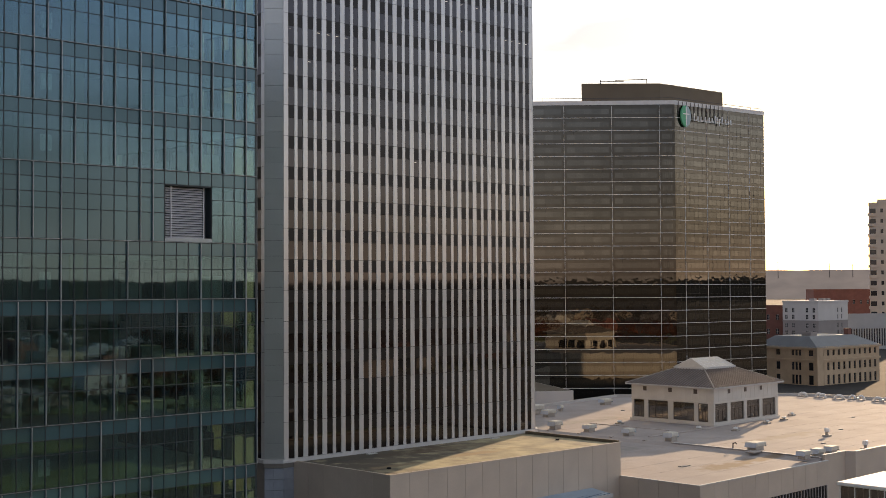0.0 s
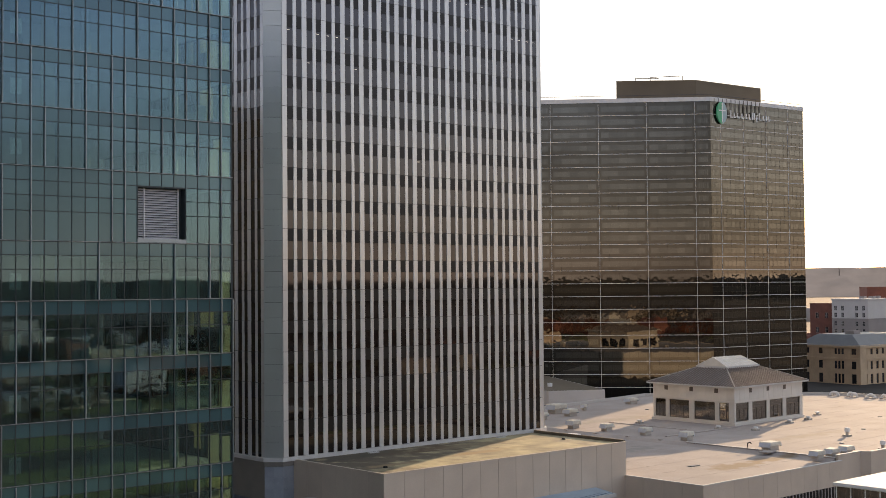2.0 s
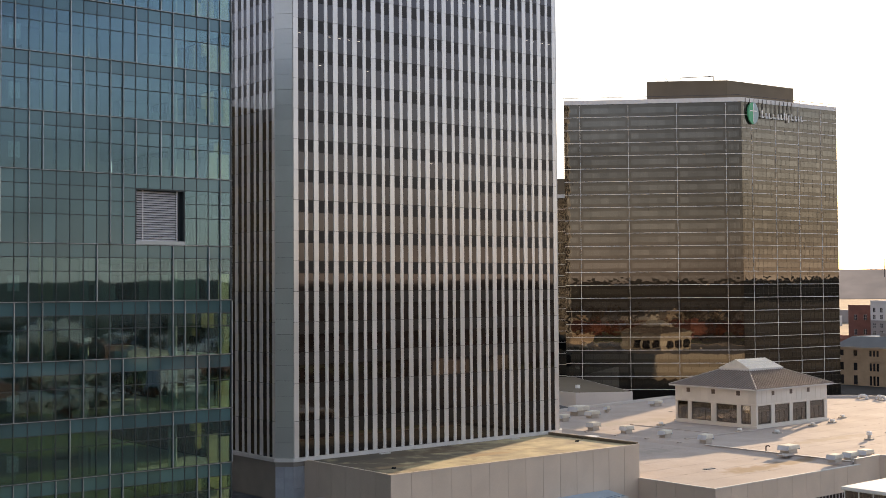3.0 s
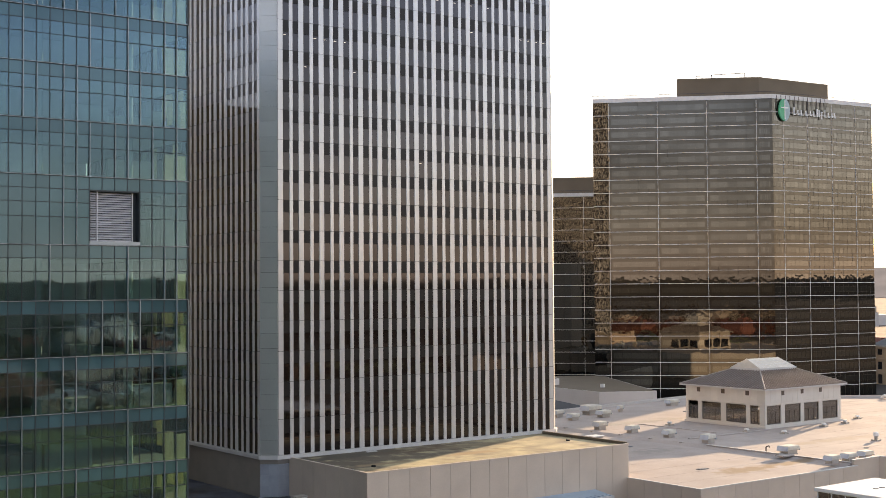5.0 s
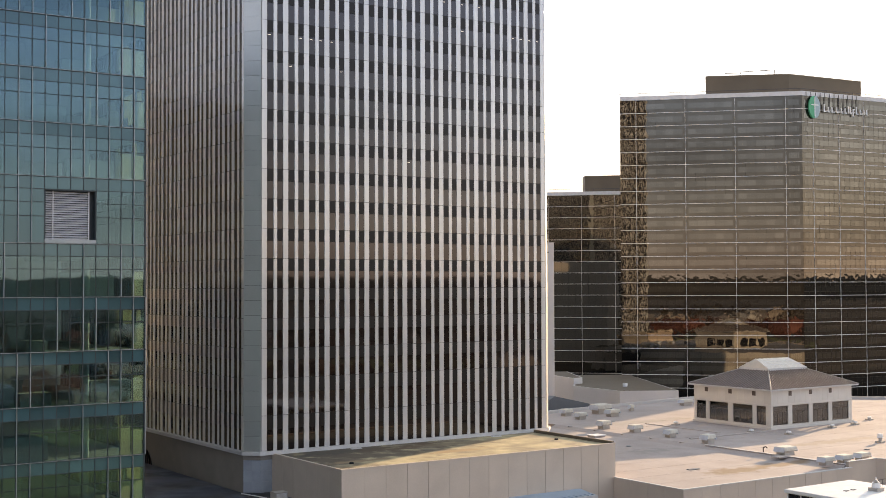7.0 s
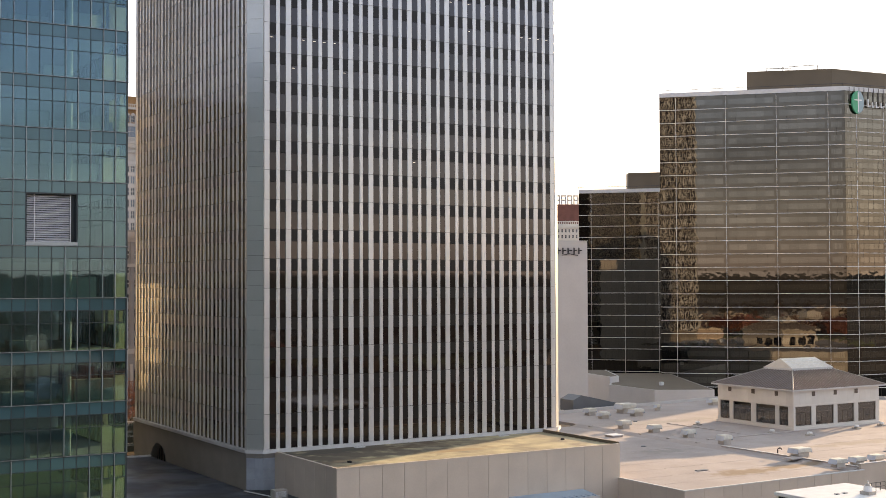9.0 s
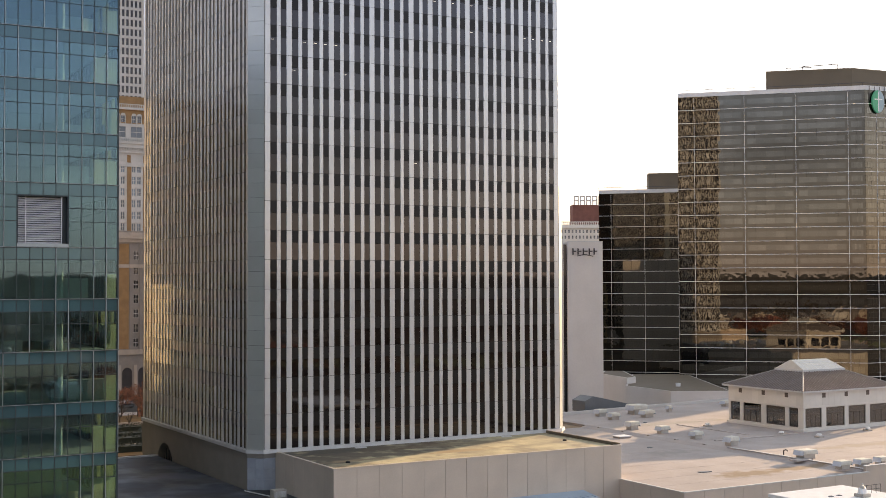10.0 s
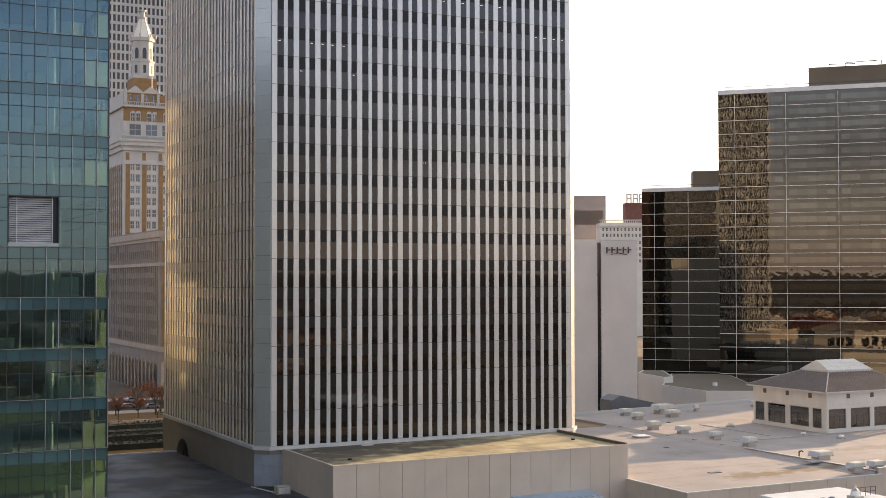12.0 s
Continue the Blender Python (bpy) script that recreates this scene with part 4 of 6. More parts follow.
for m, length in ((face_pose(35.5, -57.9, 0, -1), 17.8), (face_pose(35.5, -75.7, 1, 0), 10.8), (face_pose(46.3, -75.7, 0, 1), 17.8), (face_pose(46.3, -57.9, -1, 0), 10.8)):
    n = round(length / 1.8)
    w = length / n
    pieces("post", Solid().box(-0.06, 0.06, -0.06, 0.06, 0, 13.25), M_WHITE_METAL, [(i * w, 0, G) for i in range(n)], lift, m, 60)
    pieces("pane", Solid().box(0.07, w - 0.07, -0.01, 0.01, 0, 3.2), M_PAV_GLASS, [(i * w, 0, G + j * 3.3 + 0.05) for i in range(n) for j in range(4)], lift, m, 60)
    pieces("transom", Solid().box(0, length, -0.05, 0.05, 0, 0.1), M_WHITE_METAL, [(0, 0, G + j * 3.3) for j in range(1, 5)], lift, m, 60)
part("shaft", Solid().box(38.5, 43.5, -72, -62, G, 9.2), M_INTERIOR, lift)


# ---- teal glass office block ----
GX, GY, GP = -29.3, -34.8, 1.212
G_COLS = 38
G_FLOORS = [G + 0.05, 1.0, 6.0, 11.03, 16.05, 21.1, 26.1, 31.13, 36.13, 42.34, 47.34, 52.34, 57.34, 62.34, 67.34]


def glass_block():
    b = thing("glass_office_block", -52, -20, G, "teal glass curtain-wall office block with scattered steel fins", "office block")
    L = G_COLS * GP
    m = face_pose(GX - L, GY, 1, 0)
    depth = 26.0
    mr = face_pose(GX, GY, 0, 1)
    side_cols = int(depth / GP)
    spandrel = {}
    fins, bars, thick = {}, [], []
    r = random.Random(11)
    LV0, LV1 = G_COLS - 8, G_COLS - 4
    vis = {}
    for z0, z1 in zip(G_FLOORS, G_FLOORS[1:]):
        h = z1 - z0
        mech = abs(h - 6.21) < 0.1
        rows = [(0, h - 3.7), (h - 3.7, h - 2.4), (h - 2.4, h - 1.18), (h - 1.18, h)] if mech else [(0, h - 2.37), (h - 2.37, h - 1.17), (h - 1.17, h)]
        for face, cols in ((0, G_COLS), (1, side_cols)):
            for i in range(cols):
                for k, (a, c) in enumerate(rows):
                    if face == 0 and mech and LV0 <= i < LV1 and k < 3:
                        continue
                    top = k == len(rows) - 1
                    target = spandrel if (top or (mech and not (face == 0 and i >= LV1))) else vis
                    target.setdefault((face, round(c - a, 2)), []).append((i * GP, 0, z0 + a))
            bars += [(face, z0 + a, mech and z0 + a < 41.0) for a, c in rows[1:]]
            thick.append((face, z0))
        for i in range(G_COLS + 1):
            if r.random() < 0.42 and not (mech and LV0 < i < LV1):
                fins.setdefault(round(h, 2), []).append((i * GP, -0.12, z0 + 0.06))
    faces = (m, mr)
    for (face, h), pl in vis.items():
        pl.sort(key=lambda q: (abs(q[2] - 32) > 24, -q[0]) if face == 0 else q[0])
        for o in pieces("vision_pane", Solid().box(0.03, GP - 0.03, 0, 0.03, 0.03, h - 0.03), M_GT_GLASS, pl, b, faces[face], 150 if face == 0 else 0):
            o.visible_shadow = False
    for (face, h), pl in spandrel.items():
        pl.sort(key=lambda q: (abs(q[2] - 32) > 24, -q[0]) if face == 0 else q[0])
        pieces("spandrel_pane", Solid().box(0.03, GP - 0.03, 0, 0.03, 0.03, h - 0.03), M_GT_SPANDREL, pl, b, faces[face], 150 if face == 0 else 0, M_GT_SPANDREL_I)
    for o in b.children:
        if o.name.startswith("vision_pane"):
            o.visible_shadow = False
    top = G_FLOORS[-1]
    for face, cols in ((0, G_COLS), (1, side_cols)):
        whole = [i for i in range(cols + 1) if face == 1 or not LV0 < i < LV1]
        pieces("mullion", Solid().box(-0.035, 0.035, -0.04, 0.12, 0, top - G), M_MULLION, [(i * GP, 0, G) for i in whole], b, faces[face], 60)
        for i in range(cols + 1):
            if i not in whole:
                part("mullion", Solid().box(i * GP - 0.035, i * GP + 0.035, -0.04, 0.12, G, 36.1), M_MULLION, b, m=m)
                part("mullion", Solid().box(i * GP - 0.035, i * GP + 0.035, -0.04, 0.12, 41.2, top), M_MULLION, b, m=m)
        ln = cols * GP
        pieces("transom", Solid().box(0, ln, -0.03, 0.1, -0.035, 0.035), M_MULLION, [(0, 0, z) for fc, z, cut in bars if fc == face and not (cut and face == 0)], b, faces[face], 60)
        for fc, z, cut in bars:
            if fc == face == 0 and cut:
                part("transom", Solid().box(0, LV0 * GP, -0.03, 0.1, z - 0.035, z + 0.035), M_MULLION, b, m=m)
                part("transom", Solid().box(LV1 * GP, ln, -0.03, 0.1, z - 0.035, z + 0.035), M_MULLION, b, m=m)
        pieces("floor_rail", Solid().box(0, ln, -0.11, 0.1, -0.06, 0.06), M_MULLION, [(0, 0, z) for fc, z in thick if fc == face], b, faces[face], 60)
        pieces("floor_trim", Solid().box(0, ln, -0.14, -0.11, 0.0, 0.035), M_FIN, [(0, 0, z) for fc, z in thick if fc == face], b, faces[face], 60)
    for h, pl in fins.items():
        pieces("steel_fin", Solid().box(-0.026, 0.026, -0.10, 0.08, 0, h - 0.12), M_FIN, pl, b, m, 260)
    # slabs, core and rooms behind the glass
    for z in G_FLOORS[1:]:
        part("floor_slab", Solid().box(GX - L + 0.2, GX - 0.2, GY + 0.25, GY + depth, z - 1.1, z - 0.02), M_INTERIOR, b)
    part("inner_core", Solid().box(GX - L + 6, GX - 9, GY + 9, GY + depth - 2, G, top), M_INTERIOR, b)
    part("back_wall", Solid().box(GX - L, GX, GY + depth, GY + depth + 0.4, G, top).box(GX - L - 0.4, GX - L, GY, GY + depth, G, top), M_CONCRETE, b)
    part("flat_roof", Solid().box(GX - L, GX, GY, GY + depth, top, top + 0.6), M_CONCRETE, b)
    cols = [(GX - 5.5 - 8.5 * i, GY + 1.1) for i in range(5)]
    for x, y in cols:
        part("inner_column", Solid().tube((x, y, G), (x, y, top), 0.42, 0.42, 14), M_INTERIOR, b)
    # pale notice boards, blinds and partitions behind the panes
    for z in G_FLOORS[1:-1]:
        part("wall_board", Solid().box(GX - 20.9, GX - 19.9, GY + 0.55, GY + 0.62, z + 0.95, z + 2.3), M_SIGN_WHITE, b)
        part("partition", Solid().box(GX - 18.2, GX - 17.0, GY + 0.6, GY + 0.75, z, z + 3.8), M_BLIND, b)
        n = r.randint(2, 4)
        for i in range(4):
            if r.random() < (0.95, 0.8, 0.12, 0.06)[i]:
                hh = r.uniform(2.2, 2.75) if i < 2 else r.uniform(1.2, 2.4)
                x = GX - 0.1 - i * GP
                folds = Solid()
                for k in range(9):
                    xa, xb = x - GP + 0.05 + k * 0.125, x - GP + 0.05 + (k + 1) * 0.125
                    ya, yb = (GY + 0.2 + 0.014 * (k % 2), GY + 0.2 + 0.014 * ((k + 1) % 2))
                    q = len(folds.v)
                    folds.v += [(xa, ya, z), (xb, yb, z), (xb, yb, z + hh), (xa, ya, z + hh)]
                    folds.f.append((q, q + 1, q + 2, q + 3))
                part("curtain", folds, M_BLIND, b)
        # blinds hanging along the sunny end wall
        for j in range(9):
            if r.random() < 0.3:
                hh = r.choice((1.4, 2.2, 3.0, 3.6))
                part("blind", Solid().box(GX - 0.32, GX - 0.29, GY + 0.35 + j * GP, GY + 0.35 + j * GP + GP - 0.06, z + 3.75 - hh, z + 3.75), M_BLIND, b)
        for i in range(n):
            x = GX - r.uniform(4, 24)
            part("furnishing", Solid().box(x, x + r.uniform(1.5, 5), GY + r.uniform(1.2, 3), GY + r.uniform(3.2, 4), z, z + r.uniform(0.9, 2.4)), M_INTERIOR, b)
    # louvred opening
    lx0, lx1 = LV0 * GP, LV1 * GP
    z0, z1 = 36.45, 41.05
    lv = new("louvre", Solid().box(lx0, lx1, 0.0, 0.7, 36.13, z0).box(lx0, lx0 + 0.1, 0.0, 0.7, z0, z1).box(lx1 - 0.1, lx1, 0.0, 0.7, z0, z1).box(lx0, lx1, 0, 0.7, z1, z1 + 0.12).box(lx0, lx1, 0.66, 0.75, z0, z1).mesh("louvre", M_MULLION))
    seat(lv, b, m)
    sill = part("sill", Solid().box(lx0, lx1, -0.1, 0.0, 36.15, 36.5), M_FIN, None)
    sill.parent = lv
    for i in range(21):
        z = z0 + 0.08 + i * (z1 - z0 - 0.1) / 21
        s = Solid()
        s.v = [(lx0 + 0.12, 0.42, z), (lx1 - 0.65, 0.42, z), (lx1 - 0.65, 0.60, z + 0.13), (lx0 + 0.12, 0.60, z + 0.13), (lx0 + 0.12, 0.42, z + 0.03), (lx1 - 0.65, 0.42, z + 0.03), (lx1 - 0.65, 0.60, z + 0.16), (lx0 + 0.12, 0.60, z + 0.16)]
        s.f = [(0, 3, 2, 1), (4, 5, 6, 7), (0, 1, 5, 4), (1, 2, 6, 5), (2, 3, 7, 6), (3, 0, 4, 7)]
        bl = part("blade", s, M_LOUVRE, None)
        bl.parent = lv
    for x in (lx0 + 0.85, lx1 - 0.62):
        o = part("upright", Solid().box(x, x + 0.09, 0.36, 0.44, z0, z1), M_LOUVRE, None)
        o.parent = lv
    return b


glass_block()


# ---- bronze mirror-glass towers ----
def bronze_tower(name, label, corner, left, right, z_top, floors, bay_l, off_l, bay_r, off_r, vision, pent):
    cx, cy = corner
    t = thing(name, cx, cy, G, label, "office tower")
    ul = Vector((corner[0] - left[0], corner[1] - left[1]))
    ur = Vector((right[0] - corner[0], right[1] - corner[1]))
    far = (left[0] + 16, left[1] + 13)
    outline = [left, corner, right, (right[0] + 7, right[1] + 21), far]
    part("core", Solid().prism([(p[0] * 0.998 + far[0] * 0.002, p[1] * 0.998 + far[1] * 0.002) for p in outline], G, z_top - 0.5), M_BLACK, t)
    part("fascia", Solid().prism([(p[0] - (far[0] - p[0]) * 0.002, p[1] - (far[1] - p[1]) * 0.002) for p in outline], z_top - 1.35, z_top), M_WHITE_METAL, t, "white roof fascia")
    pitch = 4.17
    zl = [z_top - 5.55 - pitch * i for i in range(floors)]
    zl = [z for z in zl if z > G + 1]
    for m, length, bay, off, side in ((face_pose(left[0], left[1], *ul), ul.length, bay_l, off_l, 0), (face_pose(corner[0], corner[1], *ur), ur.length, bay_r, off_r, 1)):
        # edges of the bays, along the face from its own start
        cuts = [length - off - bay * i for i in range(12)] if side == 0 else [off + bay * i for i in range(12)]
        cuts = sorted({round(c, 3) for c in cuts if 0.3 < c < length - 0.3} | {0.0, round(length, 3)})
        for a, b2 in zip(cuts, cuts[1:]):
            n = max(1, round((b2 - a) / (bay / 5)))
            w = (b2 - a) / n
            pieces("mirror_pane", Solid().box(0.02, w - 0.02, 0, 0.05, 0.02, pitch - 0.02), M_CC_GLASS, [(a + w * i, -0.02, z) for z in zl for i in range(n)], t, m, 60)
            if vision and b2 - a > 4:
                mw = (b2 - a - 1.6) / 5
                pieces("vision_pane", Solid().box(0.05, mw - 0.05, 0, 0.04, 0, 1.75), M_CC_VISION, [(a + 0.8 + mw * i, -0.05, z + 1.2) for z in zl for i in range(5)], t, m, 60)
            if side == 1 and vision:
                pieces("slim_upright", Solid().box(-0.024, 0.024, -0.05, 0, 0, zl[0] + pitch - G - 0.4), M_CC_SLIM, [(a + w * i, 0, G) for i in range(1, n)], t, m, 60)
        if side == 1 and vision:
            pieces("slim_band", Solid().box(0, length, -0.05, 0, -0.028, 0.028), M_CC_SLIM, [(0, 0, z + up) for z in zl for up in (1.2, 2.95)], t, m, 60)
        part("lowest_glass", Solid().box(0, length, 0.0, 0.05, G, zl[-1]), M_CC_GLASS, t, m=m)
        pieces("floor_band", Solid().box(0, length, -0.16, 0, -0.075, 0.075), M_CC_LINE, [(0, 0, z) for z in zl], t, m, 60)
        pieces("upright", Solid().box(-0.05, 0.05, -0.12, 0, 0, z_top - 1.7 - G), M_CC_LINE, [(c, 0, G) for c in cuts[1:-1]], t, m, 60)
    for (ax, ay), (bx, by) in ((left, corner), (corner, right)):
        part("roof_rail", Solid().tube((ax + 1, ay + 1.5, z_top + 1.1), (bx + 1, by + 1.5, z_top + 1.1), 0.08, 0.08, 6), M_SIGN_DARK, t)
        for k in range(9):
            x, y = ax + 1 + (bx - ax) * k / 8, ay + 1.5 + (by - ay) * k / 8
            part("rail_post", Solid().tube((x, y, z_top), (x, y, z_top + 1.1), 0.06, 0.06, 5), M_SIGN_DARK, t)
    if pent:
        part("penthouse", Solid().prism(pent[0], z_top - 0.2, pent[1]), M_CC_PENT, t, "brown penthouse block")
    return face_pose(corner[0], corner[1], *ur)


CC0, CCL, CCR = (238.3, 106.9), (199.0, 147.3), (282.9, 101.2)
CC_FACE = bronze_tower("mirror_office_tower", "bronze mirror-glass office tower with pale floor bands", CC0, CCL, CCR, 92.9, 24, 15.45, 4.9, 10.8, 4.6, True,
                           ([(224.0, 133.8), (243, 115.8), (275, 112.5), (279, 124), (250, 139)], 100.0))
bronze_tower("lower_mirror_tower", "lower dark bronze mirror-glass office tower", (263.0, 177.5), (222.2, 219.6), (305, 173), 67.7, 17, 12.5, 4.0, 10.8, 4.6, False,
             ([(240, 212), (254, 198), (268, 193), (262, 205), (244, 218)], 74.3))

# sign on the mirror tower: plain shapes
sg = thing("rooftop_sign", 240, 105, 83.5, "white sign bars with a green and teal oval emblem", "sign")


def oval(w, h, half, n=20):
    a0, a1 = (math.pi / 2, 3 * math.pi / 2) if half else (-math.pi / 2, math.pi / 2)
    return [(w * math.cos(a0 + (a1 - a0) * i / n), h * math.sin(a0 + (a1 - a0) * i / n)) for i in range(n + 1)]


SO, SZ = 4.6, 88.0
part("emblem_half", Solid().profile([(SO + x, SZ + z) for x, z in oval(2.3, 3.5, True)], -0.9, -0.3), M_SIGN_GREEN, sg, "green half oval", m=CC_FACE)
part("emblem_half", Solid().profile([(SO + x, SZ + z) for x, z in oval(2.3, 3.5, False)], -0.9, -0.3), M_SIGN_TEAL, sg, "pale teal half oval", m=CC_FACE)
part("emblem_cross", Solid().box(SO - 0.16, SO + 0.16, -1.0, -0.9, SZ - 3.0, SZ + 3.0).box(SO - 1.5, SO + 1.5, -1.0, -0.9, SZ + 0.5, SZ + 0.85), M_SIGN_WHITE, sg, "white cross bars", m=CC_FACE)
x = 8.6
for wd, h, drop in ((1.7, 2.5, 0), (1.4, 1.7, 0), (2.1, 1.7, 0), (2.1, 1.7, 0), (1.4, 1.7, 0), (1.4, 1.7, 0), (0.5, 2.4, 0), (0.9, 2.2, 0), (1.3, 1.7, 0.7), (1.7, 2.5, 0), (1.4, 1.7, 0), (0.9, 1.7, 0), (1.4, 1.7, 0)):
    part("letter_bar", Solid().box(x, x + 0.36, -0.8, -0.5, SZ - 1.3 - drop, SZ - 1.3 + h).box(x + 0.36, x + wd * 0.62, -0.78, -0.52, SZ - 1.3 + (h - 0.3 if drop else 0), SZ - 1.3 + (h if drop else 0.3)), M_SIGN_WHITE, sg, m=CC_FACE)
    x += wd * 0.72 + 0.5
for i in range(12):
    s = 1.6 + i * 1.95
    part("hanger", Solid().box(s, s + 0.12, -0.35, -0.2, SZ + (2.4 if i > 1 else 3.2) - 2.8, 92.7), M_SIGN_DARK, sg, m=CC_FACE)
# rails and masts on the roof
rl = thing("roof_frame", 238, 125, 99.6, "thin steel frame on the penthouse roof", "roof frame")
for a, b in (((232, 126, 99.6), (232, 126, 101)), ((240, 119, 99.6), (240, 119, 101.4)), ((232, 126, 101), (240, 119, 101.4)), ((228, 129, 99.6), (228, 129, 101)), ((228, 129, 100.6), (234, 124, 100.6))):
    part("rod", Solid().tube(a, b, 0.12, 0.12, 6), M_SIGN_DARK, rl)


# ---- blocks beyond ----
def plain_block(name, label, category, m, length, depth, z0, z1, s_open, z_open, wall_mat, pane=M_WINDOW, thick=0.5, recess=0.25, side_open=None, top=None, bar=True, limit=120):
    """A block with openings on its front and left side."""
    o = m.translation
    t = thing(name, o.x, o.y, z0, label, category)
    opening_wall(t, m, length, z0, z1, s_open, z_open, thick, wall_mat, pane, recess=recess, bar=bar, limit=limit)
    ml = m @ Matrix.Translation((0, depth, 0)) @ Matrix.Rotation(-math.pi / 2, 4, "Z")
    opening_wall(t, ml, depth - thick, z0, z1, side_open or [], z_open if side_open else [], thick, wall_mat, pane, recess=recess, bar=bar, limit=limit)
    part("back", Solid().box(thick, length, depth - thick, depth, z0, z1).box(length - thick, length, thick, depth - thick, z0, z1), wall_mat, t, m=m)
    part("core", Solid().box(thick + 0.2, length - thick - 0.2, thick + 0.2, depth - thick - 0.2, z0, z1 - 0.3), M_BLACK, t, m=m)
    part("flat_roof", Solid().box(0.1, length - 0.1, 0.1, depth - 0.1, z1 - 0.2, z1 + 0.05), top or M_CONCRETE, t, m=m)
    part("parapet", Solid().box(-0.15, length + 0.15, -0.15, 0.4, z1, z1 + 0.7).box(-0.15, 0.4, 0.4, depth, z1, z1 + 0.7), wall_mat, t, m=m)
    return t


# white hotel slabs with a dark slot
hm = face_pose(130.8, 112.5, 8.5, -4.4)
hotel = thing("white_hotel_block", 132, 111, G, "white rendered hotel wall with dark lettering bars", "hotel")
part("sign_slab", Solid().box(0, 9.4, 0, 14, G, 43.6), M_HOTEL_WALL, hotel, m=hm)
part("coping", Solid().box(-0.1, 9.5, -0.1, 0.4, 43.6, 43.8), M_LEDGE, hotel, m=hm)
part("rear_slab", Solid().box(-20, -0.95, 0.8, 12, G, 43.95), M_HOTEL_WALL, hotel, m=hm)
part("glazing_slot", Solid().box(-0.94, -0.02, 1.6, 2.0, G, 43), M_WINDOW, hotel, "dark slot of glazing", m=hm)
x = 1.3
for wd in (1.05, 1.1, 1.3, 1.0, 1.0):
    part("letter_bar", Solid().box(x, x + 0.34, -0.25, 0.0, 40.2, 41.9).box(x + 0.34, x + wd, -0.2, 0.0, 41.0, 41.3), M_SIGN_DARK, hotel, m=hm)
    x += wd + 0.3
part("letter_stroke", Solid().profile([(2.6, 39.8), (4.6, 40.2), (6.8, 39.7), (6.8, 39.9), (4.6, 40.4), (2.6, 40.0)], -0.22, 0.0), M_SIGN_DARK, hotel, m=hm)

# dark pitched canopy and pale annexe behind the main roof
canopy = lone("dark_canopy", Solid().profile([(0, 4.6), (14, 4.6), (14, 5.4), (2.2, 8.0), (0, 7.0)], 0, 5), M_SLATE, "dark sloping roof canopy behind the parapet", "canopy", m=face_pose(99, 62, 1, -0.05))
part("leg", Solid().box(0.2, 13.8, 1, 4, G, 4.6), M_BLACK, canopy)
canopy.children[0].matrix_basis = Matrix()
an = thing("annexe", 168, 97, G, "pale rendered annexe with a brown gravel roof", "annexe")
am = face_pose(160.5, 104.5, 12, -7)
part("wall", Solid().prism([(-1.7, -2.8), (14.5, -2.8), (14.5, 60), (-3, 60), (-11.1, 16)], G, 3.6), M_HOTEL_WALL, an, m=am)
part("roof_gravel", Solid().prism([(-1.4, -2.3), (14.1, -2.3), (14.1, 59.2), (-2.8, 59.2), (-10.5, 16)], 3.6, 3.66), M_CC_PENT, an, m=am)
part("roof_stub", Solid().tube((3, 12, 3.6), (3, 12, 4.6), 0.7, 0.7, 10), M_WHITE_METAL, an, m=am)
part("wing_gravel", Solid().prism([(-15.0, 38.2), (-9.8, 22.0), (-7.5, 24.3), (-7.5, 49.5), (-12.6, 49.5)], 5.4, 5.45), M_CC_PENT, an, m=am)
part("lower_wing", Solid().prism([(-15.6, 38.5), (-10, 21), (-7, 24), (-7, 50), (-13, 50)], G, 5.4), M_HOTEL_WALL, an, m=am)

# far blocks between the hotel and the mirror towers
plain_block("brick_side_block", "dark red brick block behind the hotel", "office block", face_pose(190, 262, 32, -26), 41, 20, G, 46, spaced(2, 3.4, 1.5, 11), [(4 + 4 * i, 6.2 + 4 * i) for i in range(10)], M_RED_BRICK, limit=20)
plain_block("far_tan_tower", "distant brownish slab tower with a window band", "tower", face_pose(405, 611, 52, -26), 58, 20, G, 94.5, [(2, 56)], [(81, 84.5), (74, 75.5)], M_GREY_STUCCO, bar=False)
my = plain_block("far_stone_hotel", "distant pale stone hotel with rows of windows", "hotel", face_pose(425, 545.5, 30, -15), 42, 20, G, 72.5, spaced(1.6, 2.5, 1.1, 16), [(z, z + 2.2) for z in (46, 50.2, 54.4, 58.6, 63.5, 67.5)], M_CREAM_WALL)
pieces("baluster", Solid().box(0, 0.5, 0, 0.4, 0, 1.5), M_CREAM_WALL, [(0.4 + 1.3 * i, 0, 73.2) for i in range(32)], my, face_pose(425, 545.5, 30, -15), 60)
part("balustrade", Solid().box(-0.4, 42.4, -0.3, 0.5, 74.7, 75.3), M_CREAM_WALL, my, m=face_pose(425, 545.5, 30, -15))
part("cornice", Solid().box(-0.8, 42.8, -1.0, 0, 70.6, 71.8), M_CREAM_WALL, my, m=face_pose(425, 545.5, 30, -15))
part("attic", Solid().box(18, 42, 4, 16, 73.2, 87), M_RED_BRICK, my, "red brick attic storey", m=face_pose(425, 545.5, 30, -15))
for i in range(5):
    s = 19 + i * 4.3
    part("sign_frame", Solid().box(s, s + 0.8, 6, 6.4, 87, 93.5).box(s + 2.8, s + 3.6, 6, 6.4, 87, 93.5).box(s + 0.8, s + 2.8, 6, 6.4, 92.6, 93.5).box(s + 0.8, s + 2.8, 6, 6.4, 89.6, 90.5), M_CONCRETE, my, m=face_pose(425, 545.5, 30, -15))

